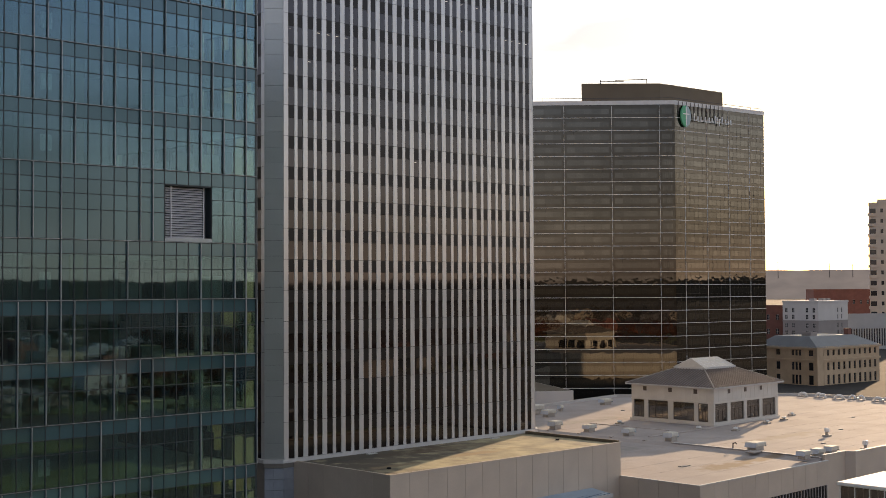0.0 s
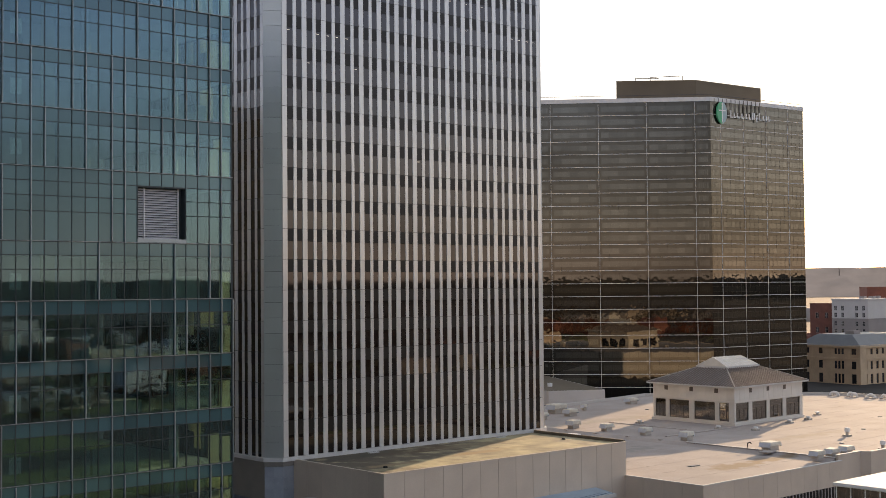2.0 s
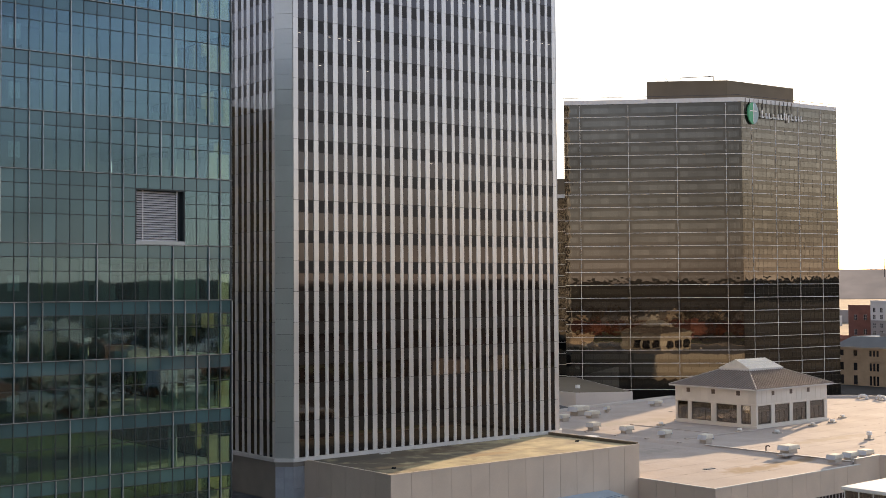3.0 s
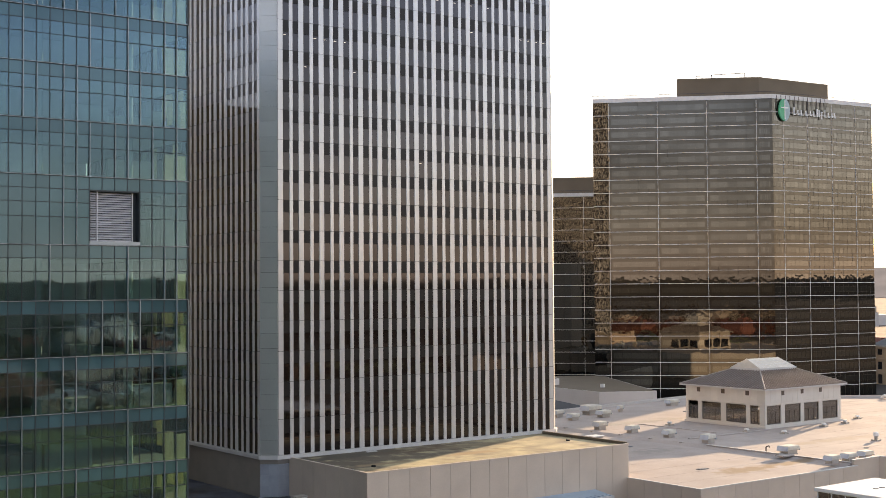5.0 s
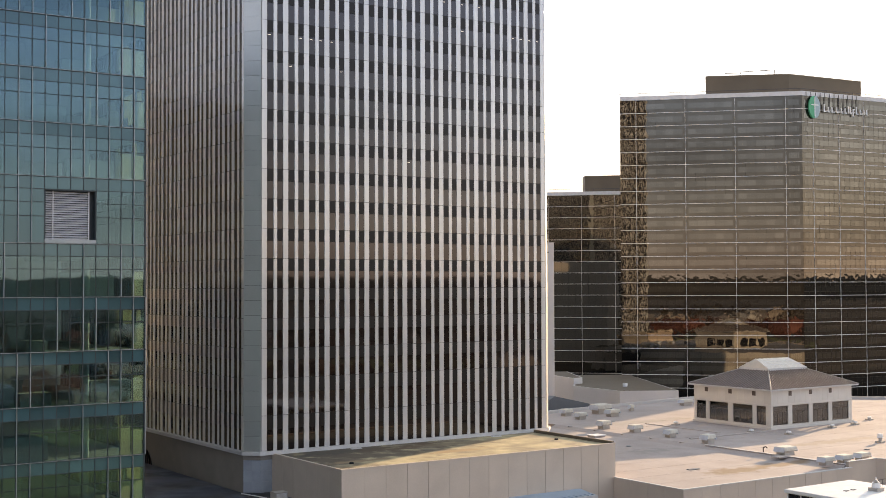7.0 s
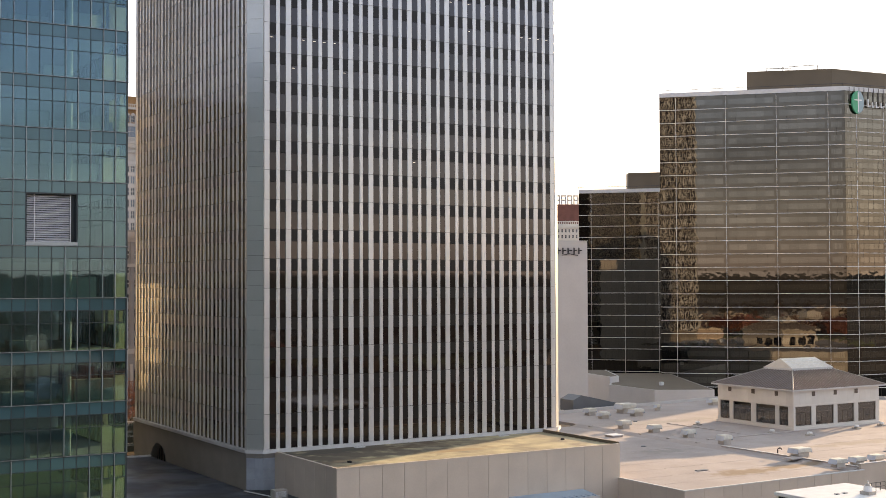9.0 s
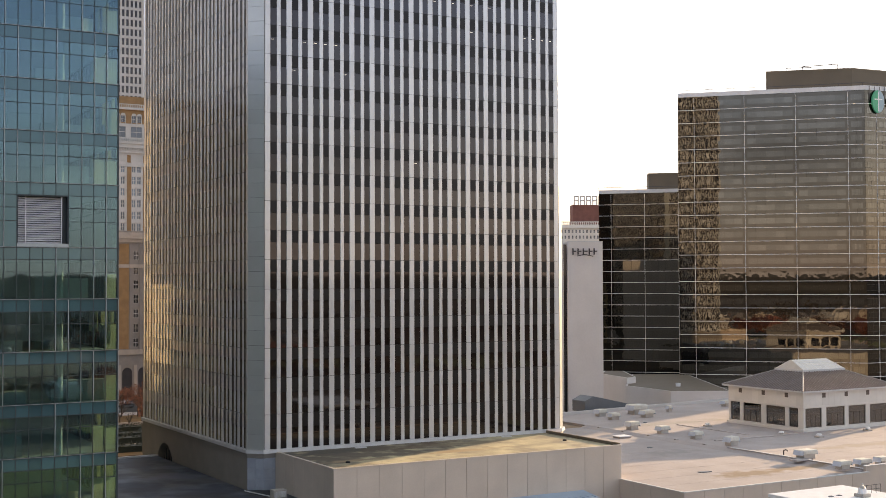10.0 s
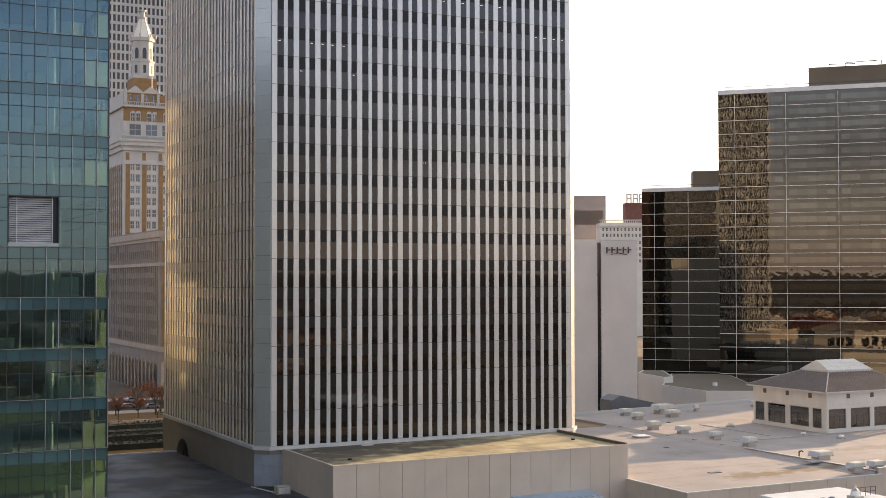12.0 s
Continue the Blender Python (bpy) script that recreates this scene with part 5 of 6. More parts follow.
# terracotta skyscraper with a cupola, the stone block before it and the pale grid tower behind
CHM = face_pose(56.6, 341.6, 1, 0)
BAY = 6.65
pairs = [(2.9 + BAY * i + 2.2 * j, 2.9 + BAY * i + 2.2 * j + 1.55) for i in range(6) for j in range(2)]
rows = [(54.6 + 4.72 * i - 28.3, 57.6 + 4.72 * i - 28.3) for i in range(12)]
ch = plain_block("terracotta_skyscraper", "cream terracotta and orange brick skyscraper with a white cupola", "skyscraper", CHM, 42, 30, G, 86.0, pairs, rows, M_WHITE_STONE, pane=M_PALE_WINDOW, side_open=spaced(3, 3.6, 1.5, 7))
CHL = CHM @ Matrix.Translation((0, 30, 0)) @ Matrix.Rotation(-math.pi / 2, 4, "Z")
pieces("brick_pier", Solid().box(0, 1.5, -0.2, 0, 0, 60.5), M_ORANGE_BRICK, [(1.2 + 3.6 * i + 0.1, 0, 20) for i in range(8)], ch, CHL, 60)
pieces("spandrel", Solid().box(0, 4.3, -0.08, 0, 0, 1.0), M_CONCRETE, [(2.75 + BAY * i, 0, z1 + 0.3) for i in range(6) for z0, z1 in rows], ch, CHM, 60)
for i in range(6):
    part("brick_pier", Solid().box(0.95 + BAY * i, 2.7 + BAY * i, -0.2, 0, 20, 80.5), M_ORANGE_BRICK, ch, "orange brick pier", m=CHM)
    part("brick_panel", Solid().box(0.95 + BAY * i, 2.4 + BAY * i, -0.12, 0, 82.2, 85.2), M_ORANGE_BRICK, ch, m=CHM)
part("string_course", Solid().box(-0.3, 42.3, -0.4, 0, 80.5, 81.5), M_WHITE_STONE, ch, m=CHM)
part("ledge", Solid().box(-0.8, 42.8, -0.9, 31, 86.0, 88.0).box(-1.5, 43.5, -1.7, 31.5, 88.0, 89.6).box(-2.0, 44, -2.2, 32, 89.6, 90.6), M_WHITE_STONE, ch, m=CHM)
pieces("dentil", Solid().box(0, 0.5, 0, 0.5, 0, 0.7), M_WHITE_STONE, [(-1.2 + i * 1.0, -1.4, 87.3) for i in range(44)], ch, CHM, 60)
wide_open = [(2.4 + BAY * i, 2.4 + BAY * i + 4.6) for i in range(6)]
opening_wall(ch, CHM, 42, 90.6, 98.0, wide_open, [(92.4, 96.8)], 0.5, M_WHITE_STONE, M_PALE_WINDOW, name="terrace_window", frame_mat=M_WHITE_STONE)
part("balustrade", Solid().box(-1.4, 43.4, -1.7, -1.4, 91.8, 92.2), M_WHITE_STONE, ch, m=CHM)
pieces("baluster", Solid().box(0, 0.35, 0, 0.3, 0, 1.2), M_WHITE_STONE, [(-1.4 + i * 0.9, -1.7, 90.6) for i in range(50)], ch, CHM, 60)
opening_wall(ch, CHM, 42, 98.0, 103.6, pairs, [(98.4, 101.2)], 0.5, M_ORANGE_BRICK, M_PALE_WINDOW, name="attic_window", frame_mat=M_WHITE_STONE)
for i in range(6):
    for j in range(2):
        c = 2.9 + BAY * i + 2.2 * j + 0.78
        part("arch_hood", Solid().profile([(c - 1.0, 101.2), (c + 1.0, 101.2)] + [(c + 1.0 * math.cos(math.pi * q / 8), 101.2 + 1.0 * math.sin(math.pi * q / 8)) for q in range(1, 8)], -0.22, 0.0), M_WHITE_STONE, ch, m=CHM)
        part("window_surround", Solid().box(c - 1.05, c - 0.8, -0.2, 0, 98.0, 101.2).box(c + 0.8, c + 1.05, -0.2, 0, 98.0, 101.2), M_WHITE_STONE, ch, m=CHM)
    part("brick_panel", Solid().box(0.4 + BAY * i, 2.3 + BAY * i, -0.1, 0, 98.2, 102.4), M_ORANGE_BRICK, ch, m=CHM)
part("ledge", Solid().box(-0.8, 42.8, -1.0, 31, 103.6, 104.5), M_WHITE_STONE, ch, m=CHM)
part("upper_core", Solid().box(0.3, 41, 0.8, 29, 90.6, 103.6), M_WHITE_STONE, ch, m=CHM)
opening_wall(ch, CHM, 14.5, 104.5, 110.0, [(2.2, 3.7), (5.0, 6.5), (8.6, 10.1), (11.4, 12.9)], [(105.4, 108.6)], 0.5, M_ORANGE_BRICK, M_PALE_WINDOW, name="dormer_window", frame_mat=M_WHITE_STONE)
for s0, s1 in ((0, 1.4), (6.9, 8.2), (13.4, 14.5)):
    part("pilaster", Solid().box(s0, s1, -0.2, 0, 104.5, 110), M_WHITE_STONE, ch, m=CHM)
part("dormer_cornice", Solid().box(-0.3, 14.8, -0.45, 0.6, 109.4, 110.05), M_WHITE_STONE, ch, m=CHM)
part("attic_core", Solid().box(0.3, 14.5, 0.6, 28, 104.5, 110), M_WHITE_STONE, ch, m=CHM)
part("attic_wing", Solid().box(14.5, 38, 3.5, 28, 104.5, 109.5), M_ORANGE_BRICK, ch, m=CHM)
for s0 in (1.4, 7.8):
    part("gable", Solid().profile([(s0, 110), (s0 + 6.4, 110), (s0 + 3.2, 112.4)], -0.2, 1.2), M_WHITE_STONE, ch, m=CHM)
part("drum", Solid().box(4.6, 14.4, 4, 14, 110, 116.3), M_ORANGE_BRICK, ch, "orange brick drum", m=CHM)


def octagon(cx, cy, r, n=8):
    return [(cx + r * math.cos(2 * math.pi * (i + 0.5) / n), cy + r * math.sin(2 * math.pi * (i + 0.5) / n)) for i in range(n)]


CX, CY = 9.5, 9.0
part("cupola_base", Solid().box(CX - 4.5, CX + 4.5, CY - 4.5, CY + 4.5, 116.3, 117.6).prism(octagon(CX, CY, 4.9), 117.6, 123.2).prism(octagon(CX, CY, 5.2), 123.2, 123.9), M_WHITE_STONE, ch, "white stepped cupola base", m=CHM)
part("cupola", Solid().prism(octagon(CX, CY, 4.4), 123.9, 132).prism(octagon(CX, CY, 5.0), 132, 133.4), M_WHITE_STONE, ch, "white octagonal cupola", m=CHM)
sp = Solid()
sp.v = [(x, y, 133.4) for x, y in octagon(CX, CY, 4.5)] + [(x, y, 141.5) for x, y in octagon(CX, CY, 1.5)]
sp.f = [(i, (i + 1) % 8, 8 + (i + 1) % 8, 8 + i) for i in range(8)] + [tuple(range(8, 16))]
part("spire", sp, M_CREAM_WALL, ch, m=CHM)
for a in range(8):
    x, y = octagon(CX, CY, 4.6)[a]
    x1, y1 = octagon(CX, CY, 1.55)[a]
    part("spire_rib", Solid().tube((x, y, 133.4), (x1, y1, 141.5), 0.16, 0.1, 5), M_WHITE_STONE, ch, m=CHM)
    part("urn", Solid().prism(octagon(x + 0.2 * (x - CX), y + 0.2 * (y - CY), 0.4), 133.4, 134.6), M_WHITE_STONE, ch, m=CHM)
part("balustrade", Solid().box(-0.6, 42.6, -0.8, -0.55, 105.6, 105.9), M_WHITE_STONE, ch, m=CHM)
pieces("baluster", Solid().box(0, 0.3, 0, 0.25, 0, 1.1), M_WHITE_STONE, [(-0.6 + i * 0.9, -0.8, 104.5) for i in range(48)], ch, CHM, 10)
for x, y in ((0.6, 0.2), (14.2, 0.2), (4.8, 4.2), (14.2, 4.2)):
    part("urn", Solid().prism(octagon(x, y, 0.55), 110, 111.3).prism(octagon(x, y, 0.25), 111.3, 112.6), M_WHITE_STONE, ch, m=CHM)
part("finial", Solid().prism(octagon(CX, CY, 1.9), 141.5, 142.2).prism(octagon(CX, CY, 1.1), 142.2, 144.6).prism(octagon(CX, CY, 1.7), 144.6, 145.2).tube((CX, CY, 145.2), (CX, CY, 147), 0.3, 0.1, 6), M_WHITE_STONE, ch, m=CHM)
for a in range(8):
    ang = 2 * math.pi * a / 8
    nx, ny = math.cos(ang), math.sin(ang)
    q = CHM @ Matrix.Translation((CX + nx * 4.08, CY + ny * 4.08, 124.6)) @ Matrix.Rotation(ang + math.pi / 2, 4, "Z")
    part("cupola_window", Solid().profile([(-0.8, 0), (0.8, 0), (0.8, 3.6), (0.4, 4.4), (-0.4, 4.4), (-0.8, 3.6)], -0.08, 0.1), M_WINDOW, ch, m=q)
    q = CHM @ Matrix.Translation((CX + nx * 4.54, CY + ny * 4.54, 118.6)) @ Matrix.Rotation(ang + math.pi / 2, 4, "Z")
    part("cupola_window", Solid().box(-0.6, 0.6, -0.08, 0.1, 0, 3.2), M_WINDOW, ch, m=q)
part("flagpole", Solid().tube((11.5, 0.5, 112), (11.5, 0.5, 121), 0.14, 0.08, 6), M_WHITE_METAL, ch, m=CHM)

SWM = face_pose(46.6, 242.2, 1, 0)
sw = plain_block("stone_street_block", "grey stone street block with an arcade and orange brick corner", "office block", SWM, 60, 82, G, 49.5, [(5.2 + 3.4 * i, 6.9 + 3.4 * i) for i in range(14)], [(12.6 + 4.7 * i, 15.4 + 4.7 * i) for i in range(7)], M_STREET_STONE, side_open=[(3 + 2.9 * i, 4.5 + 2.9 * i) for i in range(26)], limit=180)
SWL = SWM @ Matrix.Translation((0, 82, 0)) @ Matrix.Rotation(-math.pi / 2, 4, "Z")
part("brick_corner", Solid().box(0.5, 3.6, -0.12, 0, 12, 46), M_ORANGE_BRICK, sw, "orange brick corner pier", m=SWM)
for m, ln in ((SWM, 60), (SWL, 82)):
    part("ledge", Solid().box(-0.9, ln + 0.9, -1.0, 0, 47.6, 49.6).box(-0.5, ln + 0.5, -0.5, 0, 46.4, 47.6), M_STONE, sw, m=m)
    part("ledge", Solid().box(-0.4, ln + 0.4, -0.4, 0, 38.2, 39.3), M_STONE, sw, m=m)
    part("ledge", Solid().box(-0.5, ln + 0.5, -0.6, 0, 10.2, 11.8), M_STONE, sw, m=m)
    for i in range(int(ln / 5.2)):
        part("arch_window", Solid().profile(arch(3.2 + 5.2 * i, 3.2, G + 0.2, 4.4), -0.06, 0.1), M_WINDOW, sw, m=m)
        part("arch_pier", Solid().box(0.2 + 5.2 * i, 1.2 + 5.2 * i, -0.3, 0, G, 6.8), M_STONE, sw, m=m)

pieces("pier", Solid().box(-0.5, 0.5, -0.16, 0, 0, 34.4), M_STREET_STONE, [(4.35 + 3.4 * k, 0, 12) for k in range(15)], sw, SWM, 60)
pieces("pier", Solid().box(-0.42, 0.42, -0.16, 0, 0, 34.4), M_STREET_STONE, [(2.3 + 2.9 * k, 0, 12) for k in range(27)], sw, SWL, 60)

GTM = face_pose(119.2 - 74.4, 460.0, 1, 0)
plain_block("pale_grid_tower", "tall pale concrete tower with a grid of square windows", "tower", GTM, 74.4, 40, G, 215, spaced(0.55, 2.16, 1.28, 34), [(81 + 4.8 * i, 84.4 + 4.8 * i) for i in range(26)], M_CONCRETE, bar=False, recess=0.4, thick=0.6, limit=110)

# blocks to the right, in front of the hills
STM = face_pose(318.8, 102.2, 39.4, -3.5)
st = plain_block("stone_court_house", "buff stone office house with a slate mansard roof", "office house", STM, 41, 27, G, 9.5, spaced(2.9, 3.45, 1.45, 11), [(G + 0.3, -0.3), (1.5, 4.3), (6.8, 8.9)], M_BUFF, side_open=[(3.0, 5.0), (9.2, 11.0), (16.1, 17.2), (17.6, 18.7), (19.1, 20.2), (23.4, 25.4)], bar=False)
rf = Solid()
rf.v = [(-0.4, -0.4, 9.9), (41.4, -0.4, 9.9), (41.4, 27.4, 9.9), (-0.4, 27.4, 9.9), (4, 6, 13.8), (33, 6, 13.8), (33, 21, 13.8), (4, 21, 13.8)]
rf.f = [(0, 1, 5, 4), (1, 2, 6, 5), (2, 3, 7, 6), (3, 0, 4, 7), (4, 5, 6, 7), (3, 2, 1, 0)]
part("mansard", rf, M_SLATE, st, m=STM)
for m, ln in ((STM, 41), (STM @ Matrix.Translation((0, 27, 0)) @ Matrix.Rotation(-math.pi / 2, 4, "Z"), 27)):
    part("cornice", Solid().box(-0.6, ln + 0.6, -0.6, 0, 9.2, 9.9), M_BUFF, st, m=m)
    part("string_course", Solid().box(-0.4, ln + 0.4, -0.35, 0, 4.8, 5.5), M_BUFF, st, m=m)
part("chimney", Solid().box(31, 33.2, 7, 9, 13.8, 16.2), M_RED_BRICK, st, "brick chimney", m=STM)
part("corner_bay", Solid().box(-0.5, 3.4, -0.5, 0, G, 9.2), M_BUFF, st, m=STM)
part("roof_box", Solid().box(8, 12, 8, 12, 13.8, 15.2), M_GREY_STUCCO, st, m=STM)

APM = face_pose(656.5, 252.0, 0.45, -0.89)
ap = plain_block("apartment_tower", "pale concrete apartment tower with recessed balconies", "apartment tower", APM, 30, 24, G, 85.5, [(7.0, 8.6), (13.6, 15.2), (20, 21.6)], [(0.5 + 6.6 * i, 3.0 + 6.6 * i) for i in range(13)], M_PEACH, bar=False)
for i in range(13):
    z = 0.5 + 6.6 * i
    part("balcony", Solid().box(-0.7, 4.4, -0.9, 0.0, z - 2.2, z - 0.4), M_PEACH, ap, m=APM)
    part("balcony_opening", Solid().box(0.5, 4.2, -0.06, 0.0, z - 0.4, z + 2.6), M_WINDOW, ap, m=APM)
part("roof_step", Solid().box(5, 28, 2, 20, 86.2, 88.2), M_PEACH, ap, m=APM)

WHM = face_pose(515.3, 210.2, 30, -1.2)
wh = plain_block("white_hotel", "white hotel with a grey lower half", "hotel", WHM, 30, 22, G, 13.4, [(19.0, 20.2), (23, 24.2)], [(2.0, 4.2), (6.4, 8.6), (10.2, 12.6)], M_GREY_STUCCO, side_open=[(1.4, 3.0), (5.7, 7.3), (14.2, 15.8), (18.4, 20)])
WHL = WHM @ Matrix.Translation((0, 22, 0)) @ Matrix.Rotation(-math.pi / 2, 4, "Z")
opening_wall(wh, WHM, 30, 14.2, 24, [(19.0, 20.2), (23, 24.2)], [(14.8, 17.2), (18.4, 20.9)], 0.5, M_HOTEL_WALL, M_WINDOW)
opening_wall(wh, WHL, 21.5, 14.2, 24, [(1.4, 3.0), (5.7, 7.3), (14.2, 15.8), (18.4, 20)], [(14.8, 17.2), (18.4, 20.9)], 0.5, M_HOTEL_WALL, M_WINDOW)
part("upper_core", Solid().box(0.6, 29.8, 0.6, 21.8, 13.5, 24), M_HOTEL_WALL, wh, m=WHM)
part("cornice", Solid().box(-0.4, 30.3, -0.4, 22, 24, 24.8), M_HOTEL_WALL, wh, m=WHM)
for s0 in (6, 15, 20):
    part("roof_unit", Solid().box(s0, s0 + 2.4, 6, 9, 24.8, 26.0), M_GREY_STUCCO, wh, m=WHM)
plain_block("brick_store", "red brick warehouse block", "warehouse", face_pose(520, 248, 8, -16), 22, 20, G, 21.5, spaced(3, 5, 1.6, 3), [(6, 9), (14, 17)], M_RED_BRICK)
plain_block("brick_mill", "long red brick mill far away", "warehouse", face_pose(723, 328.7, 26, -26), 40, 20, G, 30.0, spaced(3, 5, 1.6, 10), [(10, 13), (20, 23)], M_RED_BRICK)
plain_block("concrete_garage", "pale concrete parking garage with ribbed front", "garage", face_pose(566, 230, 30, -20), 50, 30, G, 16.0, spaced(0.8, 1.6, 0.9, 30), [(-2, 8)], M_CONCRETE, bar=False)
r = random.Random(8)
for i in range(46):
    a = radians(r.uniform(8, 44))
    d = r.uniform(640, 1500)
    w, dp, h = r.uniform(18, 60), r.uniform(15, 40), r.uniform(4, 11) + (d > 900) * 5
    x, y = -97 + math.cos(a) * d, -129 + math.sin(a) * d
    if 480 < x < 620 and 180 < y < 300:
        continue
    b = lone("city_block", Solid().box(0, w, 0, dp, G, G + h).box(w * 0.2, w * 0.35, dp * 0.2, dp * 0.5, G + h, G + h + 1.6), r.choice((M_CONCRETE, M_RED_BRICK, M_GREY_STUCCO, M_HOTEL_WALL, M_STONE)), "low flat-roofed city block far away", "building", "far city blocks", m=face_pose(x, y, 1, r.uniform(-0.6, -0.3)))

# radio masts on the far ridge
for x, y, top in ((3644, 2089, 125), (3726, 1945, 112), (3760, 1880, 108)):
    mast = thing("radio_mast", x, y, 40, "thin steel radio mast on the ridge", "mast", "radio masts")
    part("pole", Solid().tube((x, y, 40), (x, y, top), 1.6, 0.7, 6), M_SIGN_DARK, mast)
    part("cross_arm", Solid().tube((x - 3, y, top - 8), (x + 3, y, top - 8), 0.5, 0.5, 5), M_SIGN_DARK, mast)

# blocks and trees on the camera's side, seen mirrored in the glass
r = random.Random(5)
for i in range(60):
    a = radians(r.uniform(150, 300))
    d = r.uniform(180, 900)
    w, dp, h = r.uniform(15, 50), r.uniform(12, 35), r.uniform(4, 12)
    x, y = -40 + math.cos(a) * d, -150 + math.sin(a) * d
    lone("city_block", Solid().box(0, w, 0, dp, G, G + h).box(w * 0.6, w * 0.8, dp * 0.2, dp * 0.5, G + h, G + h + 1.8), r.choice((M_CONCRETE, M_RED_BRICK, M_GREY_STUCCO, M_STONE)), "low flat-roofed city block", "building", "mirrored city blocks", m=face_pose(x, y, 1, r.uniform(-0.1, 0.1)))


def clump(s, c, r0, rr, n, leaf):
    """Small leaf faces strewn round c."""
    for i in range(n):
        d = Vector((rr.gauss(0, 1), rr.gauss(0, 1), rr.gauss(0, 0.8)))
        d = d.normalized() * r0 * rr.random() ** 0.4
        p = Vector(c) + d
        a = Vector((rr.gauss(0, 1), rr.gauss(0, 1), rr.gauss(0, 1))).normalized()
        b = a.orthogonal().normalized()
        k = len(s.v)
        L = leaf * rr.uniform(0.6, 1.4)
        s.v += [tuple(p + a * L), tuple(p + b * L * 0.7), tuple(p - a * L), tuple(p - b * L * 0.7)]
        s.f.append((k, k + 1, k + 2, k + 3))


woods = Solid()
for i in range(520):
    a = radians(r.uniform(140, 320))
    d = r.uniform(350, 1100)
    h = r.uniform(9, 17)
    x, y = -40 + math.cos(a) * d, -150 + math.sin(a) * d
    clump(woods, (x, y, G + h * 0.55), h * 0.5, r, 70, 1.0)
# lawns and parking lots on the camera's side
for i in range(30):
    x, y = r.uniform(-220, 130), r.uniform(-420, -85)
    w, d = r.uniform(25, 70), r.uniform(16, 45)
    if i % 3 == 2:
        lone("parking_lot", Solid().box(x, x + w, y, y + d, G, G + 0.04 + 0.004 * i), M_ASPHALT, "dark asphalt parking lot", "parking lot", kind="structure")
    else:
        lone("lawn", Solid().box(x, x + w, y, y + d, G, G + 0.05 + 0.004 * i), M_FIELD, "olive winter lawn between streets", "grass", kind="structure")
rust = Solid()
for i in range(420):
    a = radians(r.uniform(195, 300))
    d = r.uniform(70, 380)
    h = r.uniform(5, 10)
    clump(rust, (-60 + math.cos(a) * d, -190 + math.sin(a) * d, G + h * 0.55), h * 0.5, r, 30, 0.9)
# parkland south of the towers
for i in range(620):
    a, d = radians(r.uniform(268, 326)), 150 + 620 * r.random() ** 0.8
    h = r.uniform(4, 9)
    x, y = 20 + math.cos(a) * d, -110 + math.sin(a) * d
    clump(rust if i % 3 else woods, (x, y, G + h * 0.5), h * 0.55, r, 26, 0.8)
for x, y, w, d, turn in ((150, -430, 260, 60, 0.6), (40, -330, 150, 34, 0.35), (330, -330, 190, 46, 0.8), (-60, -560, 320, 80, 0.2)):
    lone("lawn", Solid().box(0, w, 0, d, G, G + 0.24), M_FIELD, "olive winter lawn between streets", "grass", kind="structure", m=face_pose(x, y, 1, turn))
for i in range(26):
    a, d = radians(r.uniform(272, 328)), r.uniform(210, 640)
    w, dp, h = r.uniform(10, 30), r.uniform(8, 18), r.uniform(4, 9)
    lone("city_block", Solid().box(0, w, 0, dp, G, G + h).box(w * 0.3, w * 0.5, dp * 0.2, dp * 0.6, G + h, G + h + 1.5), r.choice((M_RED_BRICK, M_HOTEL_WALL, M_STONE, M_DARK_BRICK, M_GOLD_BRICK)), "low flat-roofed city block", "building", "mirrored city blocks", m=face_pose(20 + math.cos(a) * d, -110 + math.sin(a) * d, 1, r.uniform(-0.3, 0.3)))
lone("park_trees", rust, M_LEAF_RED, "rust-red autumn trees in a park", "trees", kind="stuff")
lone("woods", woods, M_LEAF_DARK, "dark belts of far trees", "trees", kind="stuff")

# sunlit blocks west of the tower, mirrored in its side
for nm, x, y, w, d, h, mt in (("sunlit_office_block", -62, 46, 47, 44, 32, M_GOLD_BRICK), ("sunlit_office_block", -64, 91, 49, 31, 70, M_GOLD_BRICK), ("sunlit_office_block", -60, 126, 42, 40, 124, M_CREAM_WALL), ("sunlit_office_block", -70, 176, 50, 60, 70, M_STONE)):
    plain_block(nm, "sunlit stone office block across the street", "office block", face_pose(x + w, y, 0, 1), d, w, G, h, spaced(2, 3.6, 1.6, int(d / 3.6) - 1), [(G + 3 + 4 * i, G + 5.2 + 4 * i) for i in range(int(h / 4))], mt, limit=10)

# Unseen block added to keep west sky light off the tower's side
plain_block("shaded_office_block", "unseen brown block added beside the lower roof to shade the tower", "office block", face_pose(-33.1, 12, 0, 1), 29, 42, G, 94, spaced(2, 3.4, 1.8, 7), [(G + 4 + 4 * i, G + 6.2 + 4 * i) for i in range(23)], M_DARK_BRICK, limit=10)

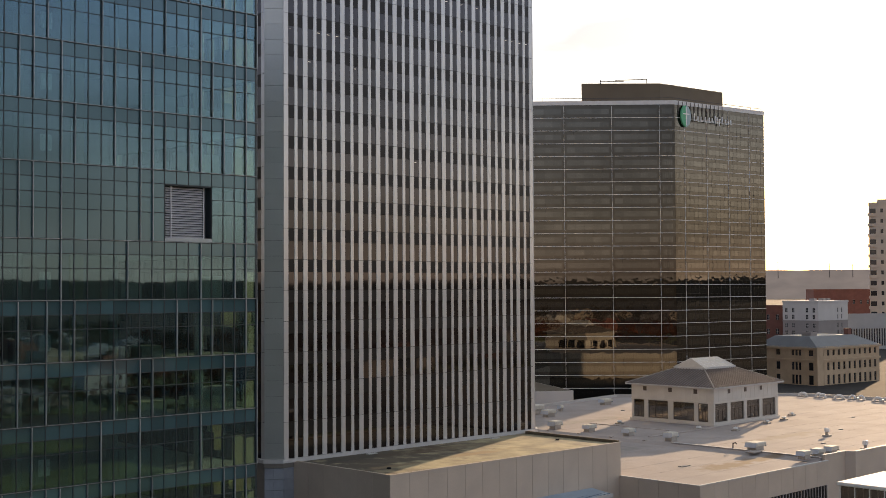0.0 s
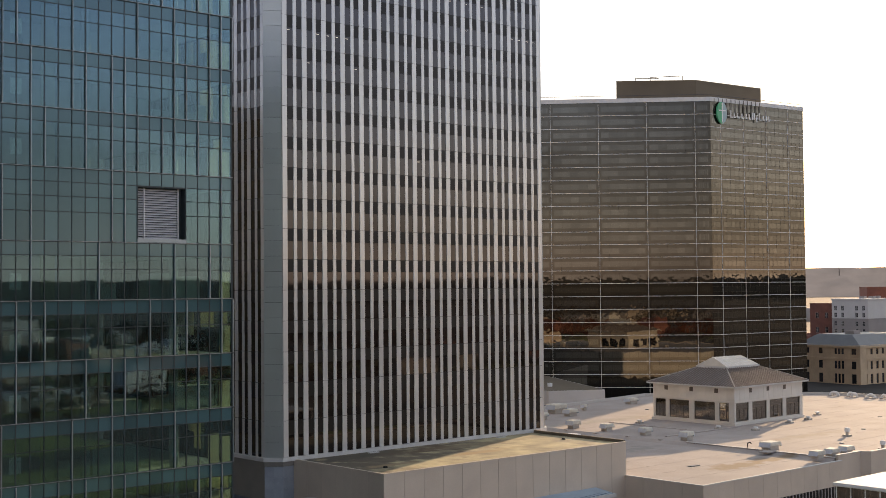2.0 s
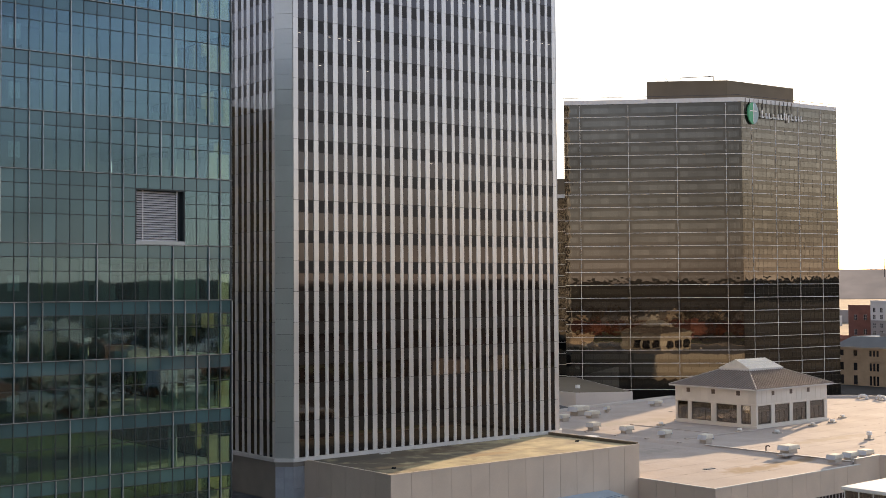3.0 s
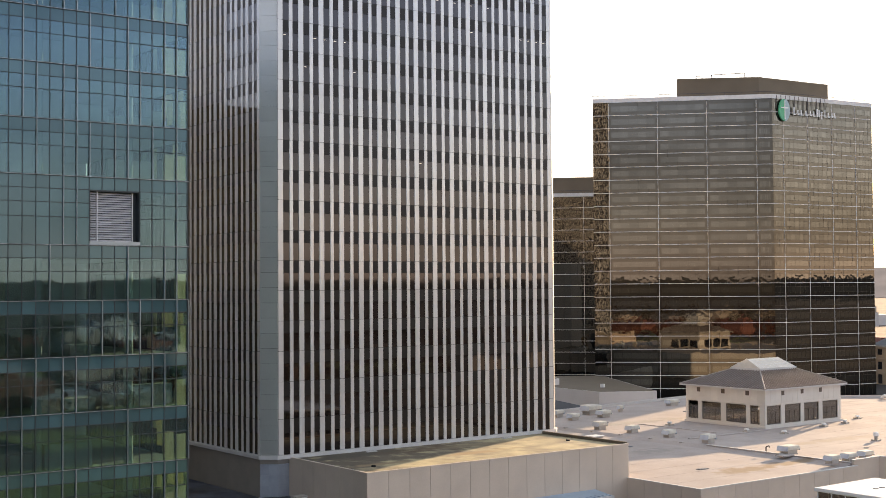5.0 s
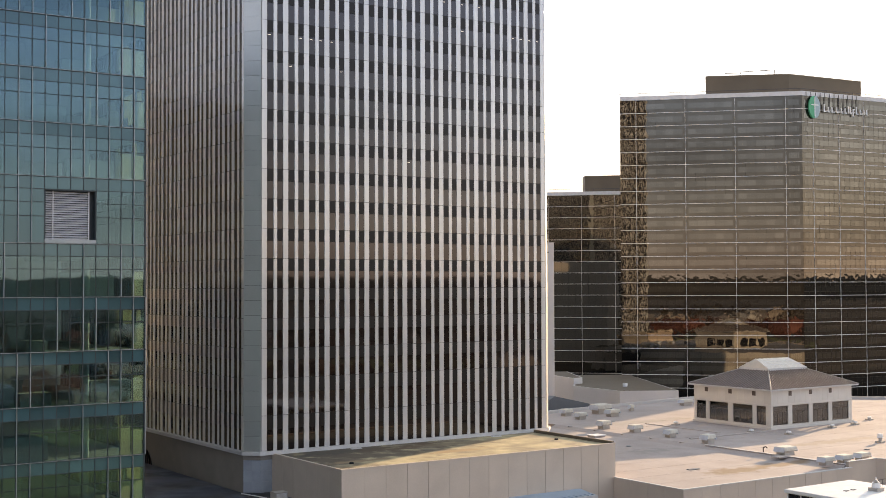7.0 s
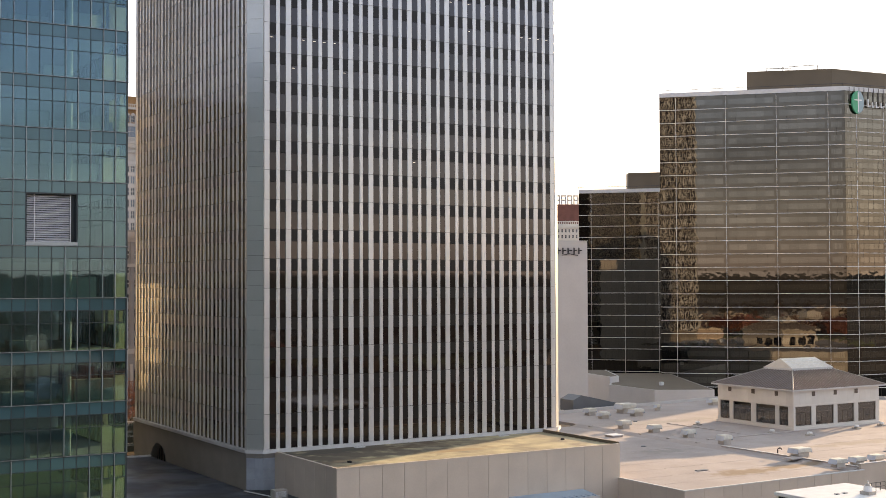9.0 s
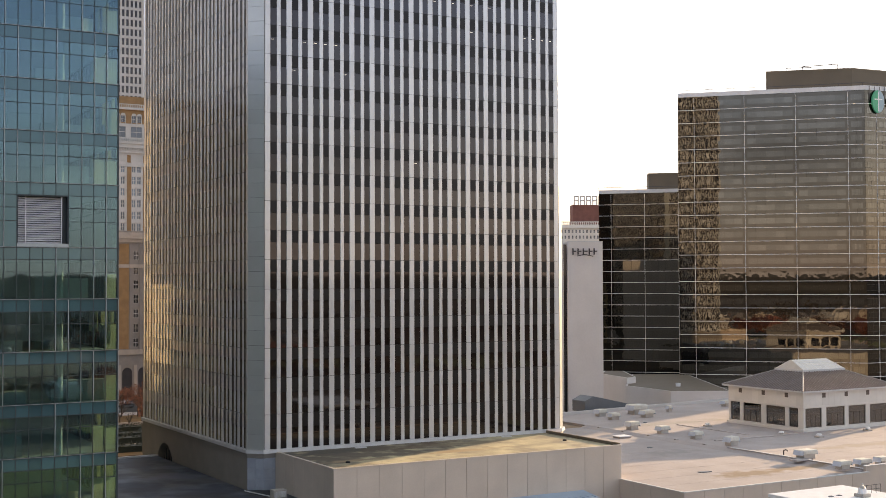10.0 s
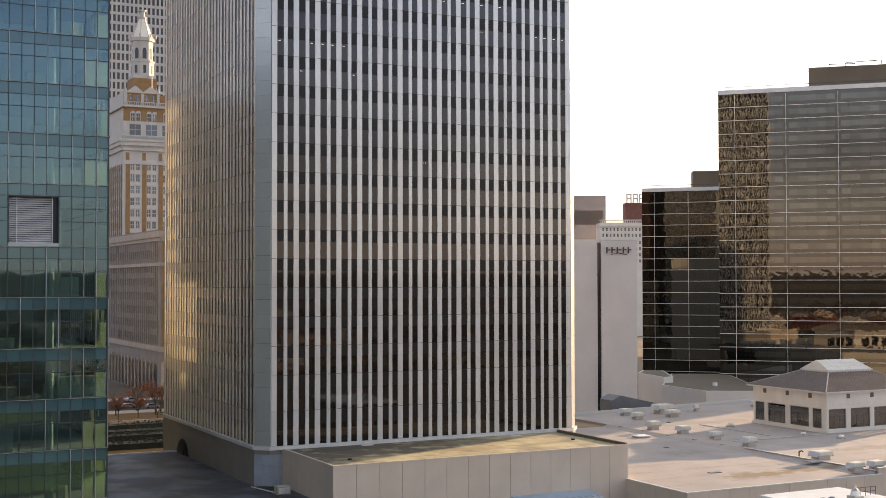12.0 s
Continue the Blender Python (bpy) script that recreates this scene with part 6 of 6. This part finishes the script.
# ---- street and garden behind the tower ----
lone("road", Solid().box(-60, 160, 198, 228, G, G + 0.02), M_ASPHALT, "grey asphalt street", "road", kind="structure")
lone("road", Solid().box(186, 660, 15, 340, G, G + 0.02), M_ASPHALT, "grey asphalt streets and car parks", "road", kind="structure")
lone("pavement", Solid().box(-60, 120, 228, 236.5, G, G + 0.16).box(-60, 120, 190, 198, G, G + 0.16), M_GREY_STUCCO, "grey concrete pavement with kerbs", "pavement", kind="structure")
lone("lawn", Solid().box(-50, 60, 108, 190, G, G + 0.1), M_GRASS, "dry golden lawn in low sun", "grass", kind="structure")
for y in (113, 128, 137, 150):
    hd = Solid()
    rr = random.Random(int(y))
    hd.box(-40, 40, y, y + 4.0, G, G + 1.4)
    for i in range(700):
        clump(hd, (rr.uniform(-40, 40), y + rr.uniform(0, 4), G + rr.uniform(0.5, 1.9)), 0.5, rr, 3, 0.28)
    lone("hedge", hd, M_HEDGE, "clipped dark green garden hedge", "hedge", "garden hedges")
for y in (119, 163):
    lone("garden_wall", Solid().box(-40, 44, y, y + 0.6, G, G + 1.1), M_STONE, "low stone garden wall", "wall", "garden walls")


def tree(x, y, h, leaf_mat, leaves, seed, label):
    rr = random.Random(seed)
    t = thing("tree", x, y, G, label, "tree", "street trees")
    tr = Solid().tube((x, y, G), (x, y, G + h * 0.4), h * 0.03, h * 0.02, 8)
    cr = Solid()
    for i in range(11):
        a = rr.uniform(0, 6.28)
        z = G + h * rr.uniform(0.28, 0.42)
        q = Vector((x + math.cos(a) * h * rr.uniform(0.15, 0.34), y + math.sin(a) * h * rr.uniform(0.15, 0.34), G + h * rr.uniform(0.6, 0.98)))
        tr.tube((x, y, z), q, h * 0.012, h * 0.004, 5)
        for j in range(3):
            q2 = q + Vector((rr.gauss(0, 1), rr.gauss(0, 1), rr.gauss(0.3, 0.6))) * h * 0.1
            tr.tube(Vector((x, y, z)).lerp(q, rr.uniform(0.4, 0.9)), q2, h * 0.005, h * 0.002, 4)
            if leaves:
                clump(cr, q2, h * 0.11, rr, leaves, 0.16)
    part("trunk", tr, M_BARK, t)
    if leaves:
        part("crown", cr, leaf_mat, t)
    return t


for i, (x, y, h, lv) in enumerate(((30, 182, 9, 30), (37, 186, 8, 30), (20, 186, 7, 0), (40, 194, 9, 24), (14, 194, 8, 20), (27, 168, 6, 0), (34, 172, 7, 22), (46, 196, 9, 18), (8, 185, 8, 20), (24, 177, 6, 34), (32, 160, 5, 34), (42, 168, 6, 30), (38, 178, 7, 34), (18, 174, 6, 30), (26, 156, 5, 0), (35, 152, 5, 26), (44, 184, 7, 34), (33, 188, 7, 30), (28, 196, 8, 26))):
    tree(x, y, h, M_LEAF_RED, lv, 40 + i, "small street tree with thin rust-red leaves" if lv else "bare small street tree")


def car(x, y, turn, paint):
    c = thing("parked_car", x, y, G + 0.02, "small dark saloon car parked in the street", "car", "parked cars")
    c.rotation_euler.z = turn
    b = new("body", Solid().profile([(-2.2, 0.35), (2.2, 0.35), (2.25, 0.8), (1.3, 0.95), (0.7, 1.42), (-1.1, 1.42), (-1.7, 0.98), (-2.25, 0.92)], -0.88, 0.88).mesh("body", paint, 0.05))
    b.parent = c
    w = new("window_band", Solid().profile([(-1.5, 0.98), (1.15, 0.96), (0.65, 1.36), (-1.05, 1.36)], -0.885, 0.885).mesh("window_band", M_WINDOW))
    w.parent = c
    for sx in (-1.35, 1.35):
        for sy in (-0.8, 0.8):
            k = new("wheel", Solid().tube((sx, sy - 0.1, 0.33), (sx, sy + 0.1, 0.33), 0.33, 0.33, 14).mesh("wheel", M_RUBBER))
            k.parent = c


for i, (x, y) in enumerate(((34, 202), (28, 206), (41, 212), (22, 215), (46, 222), (33, 224))):
    car(x, y, 0.05 * i, M_CAR)
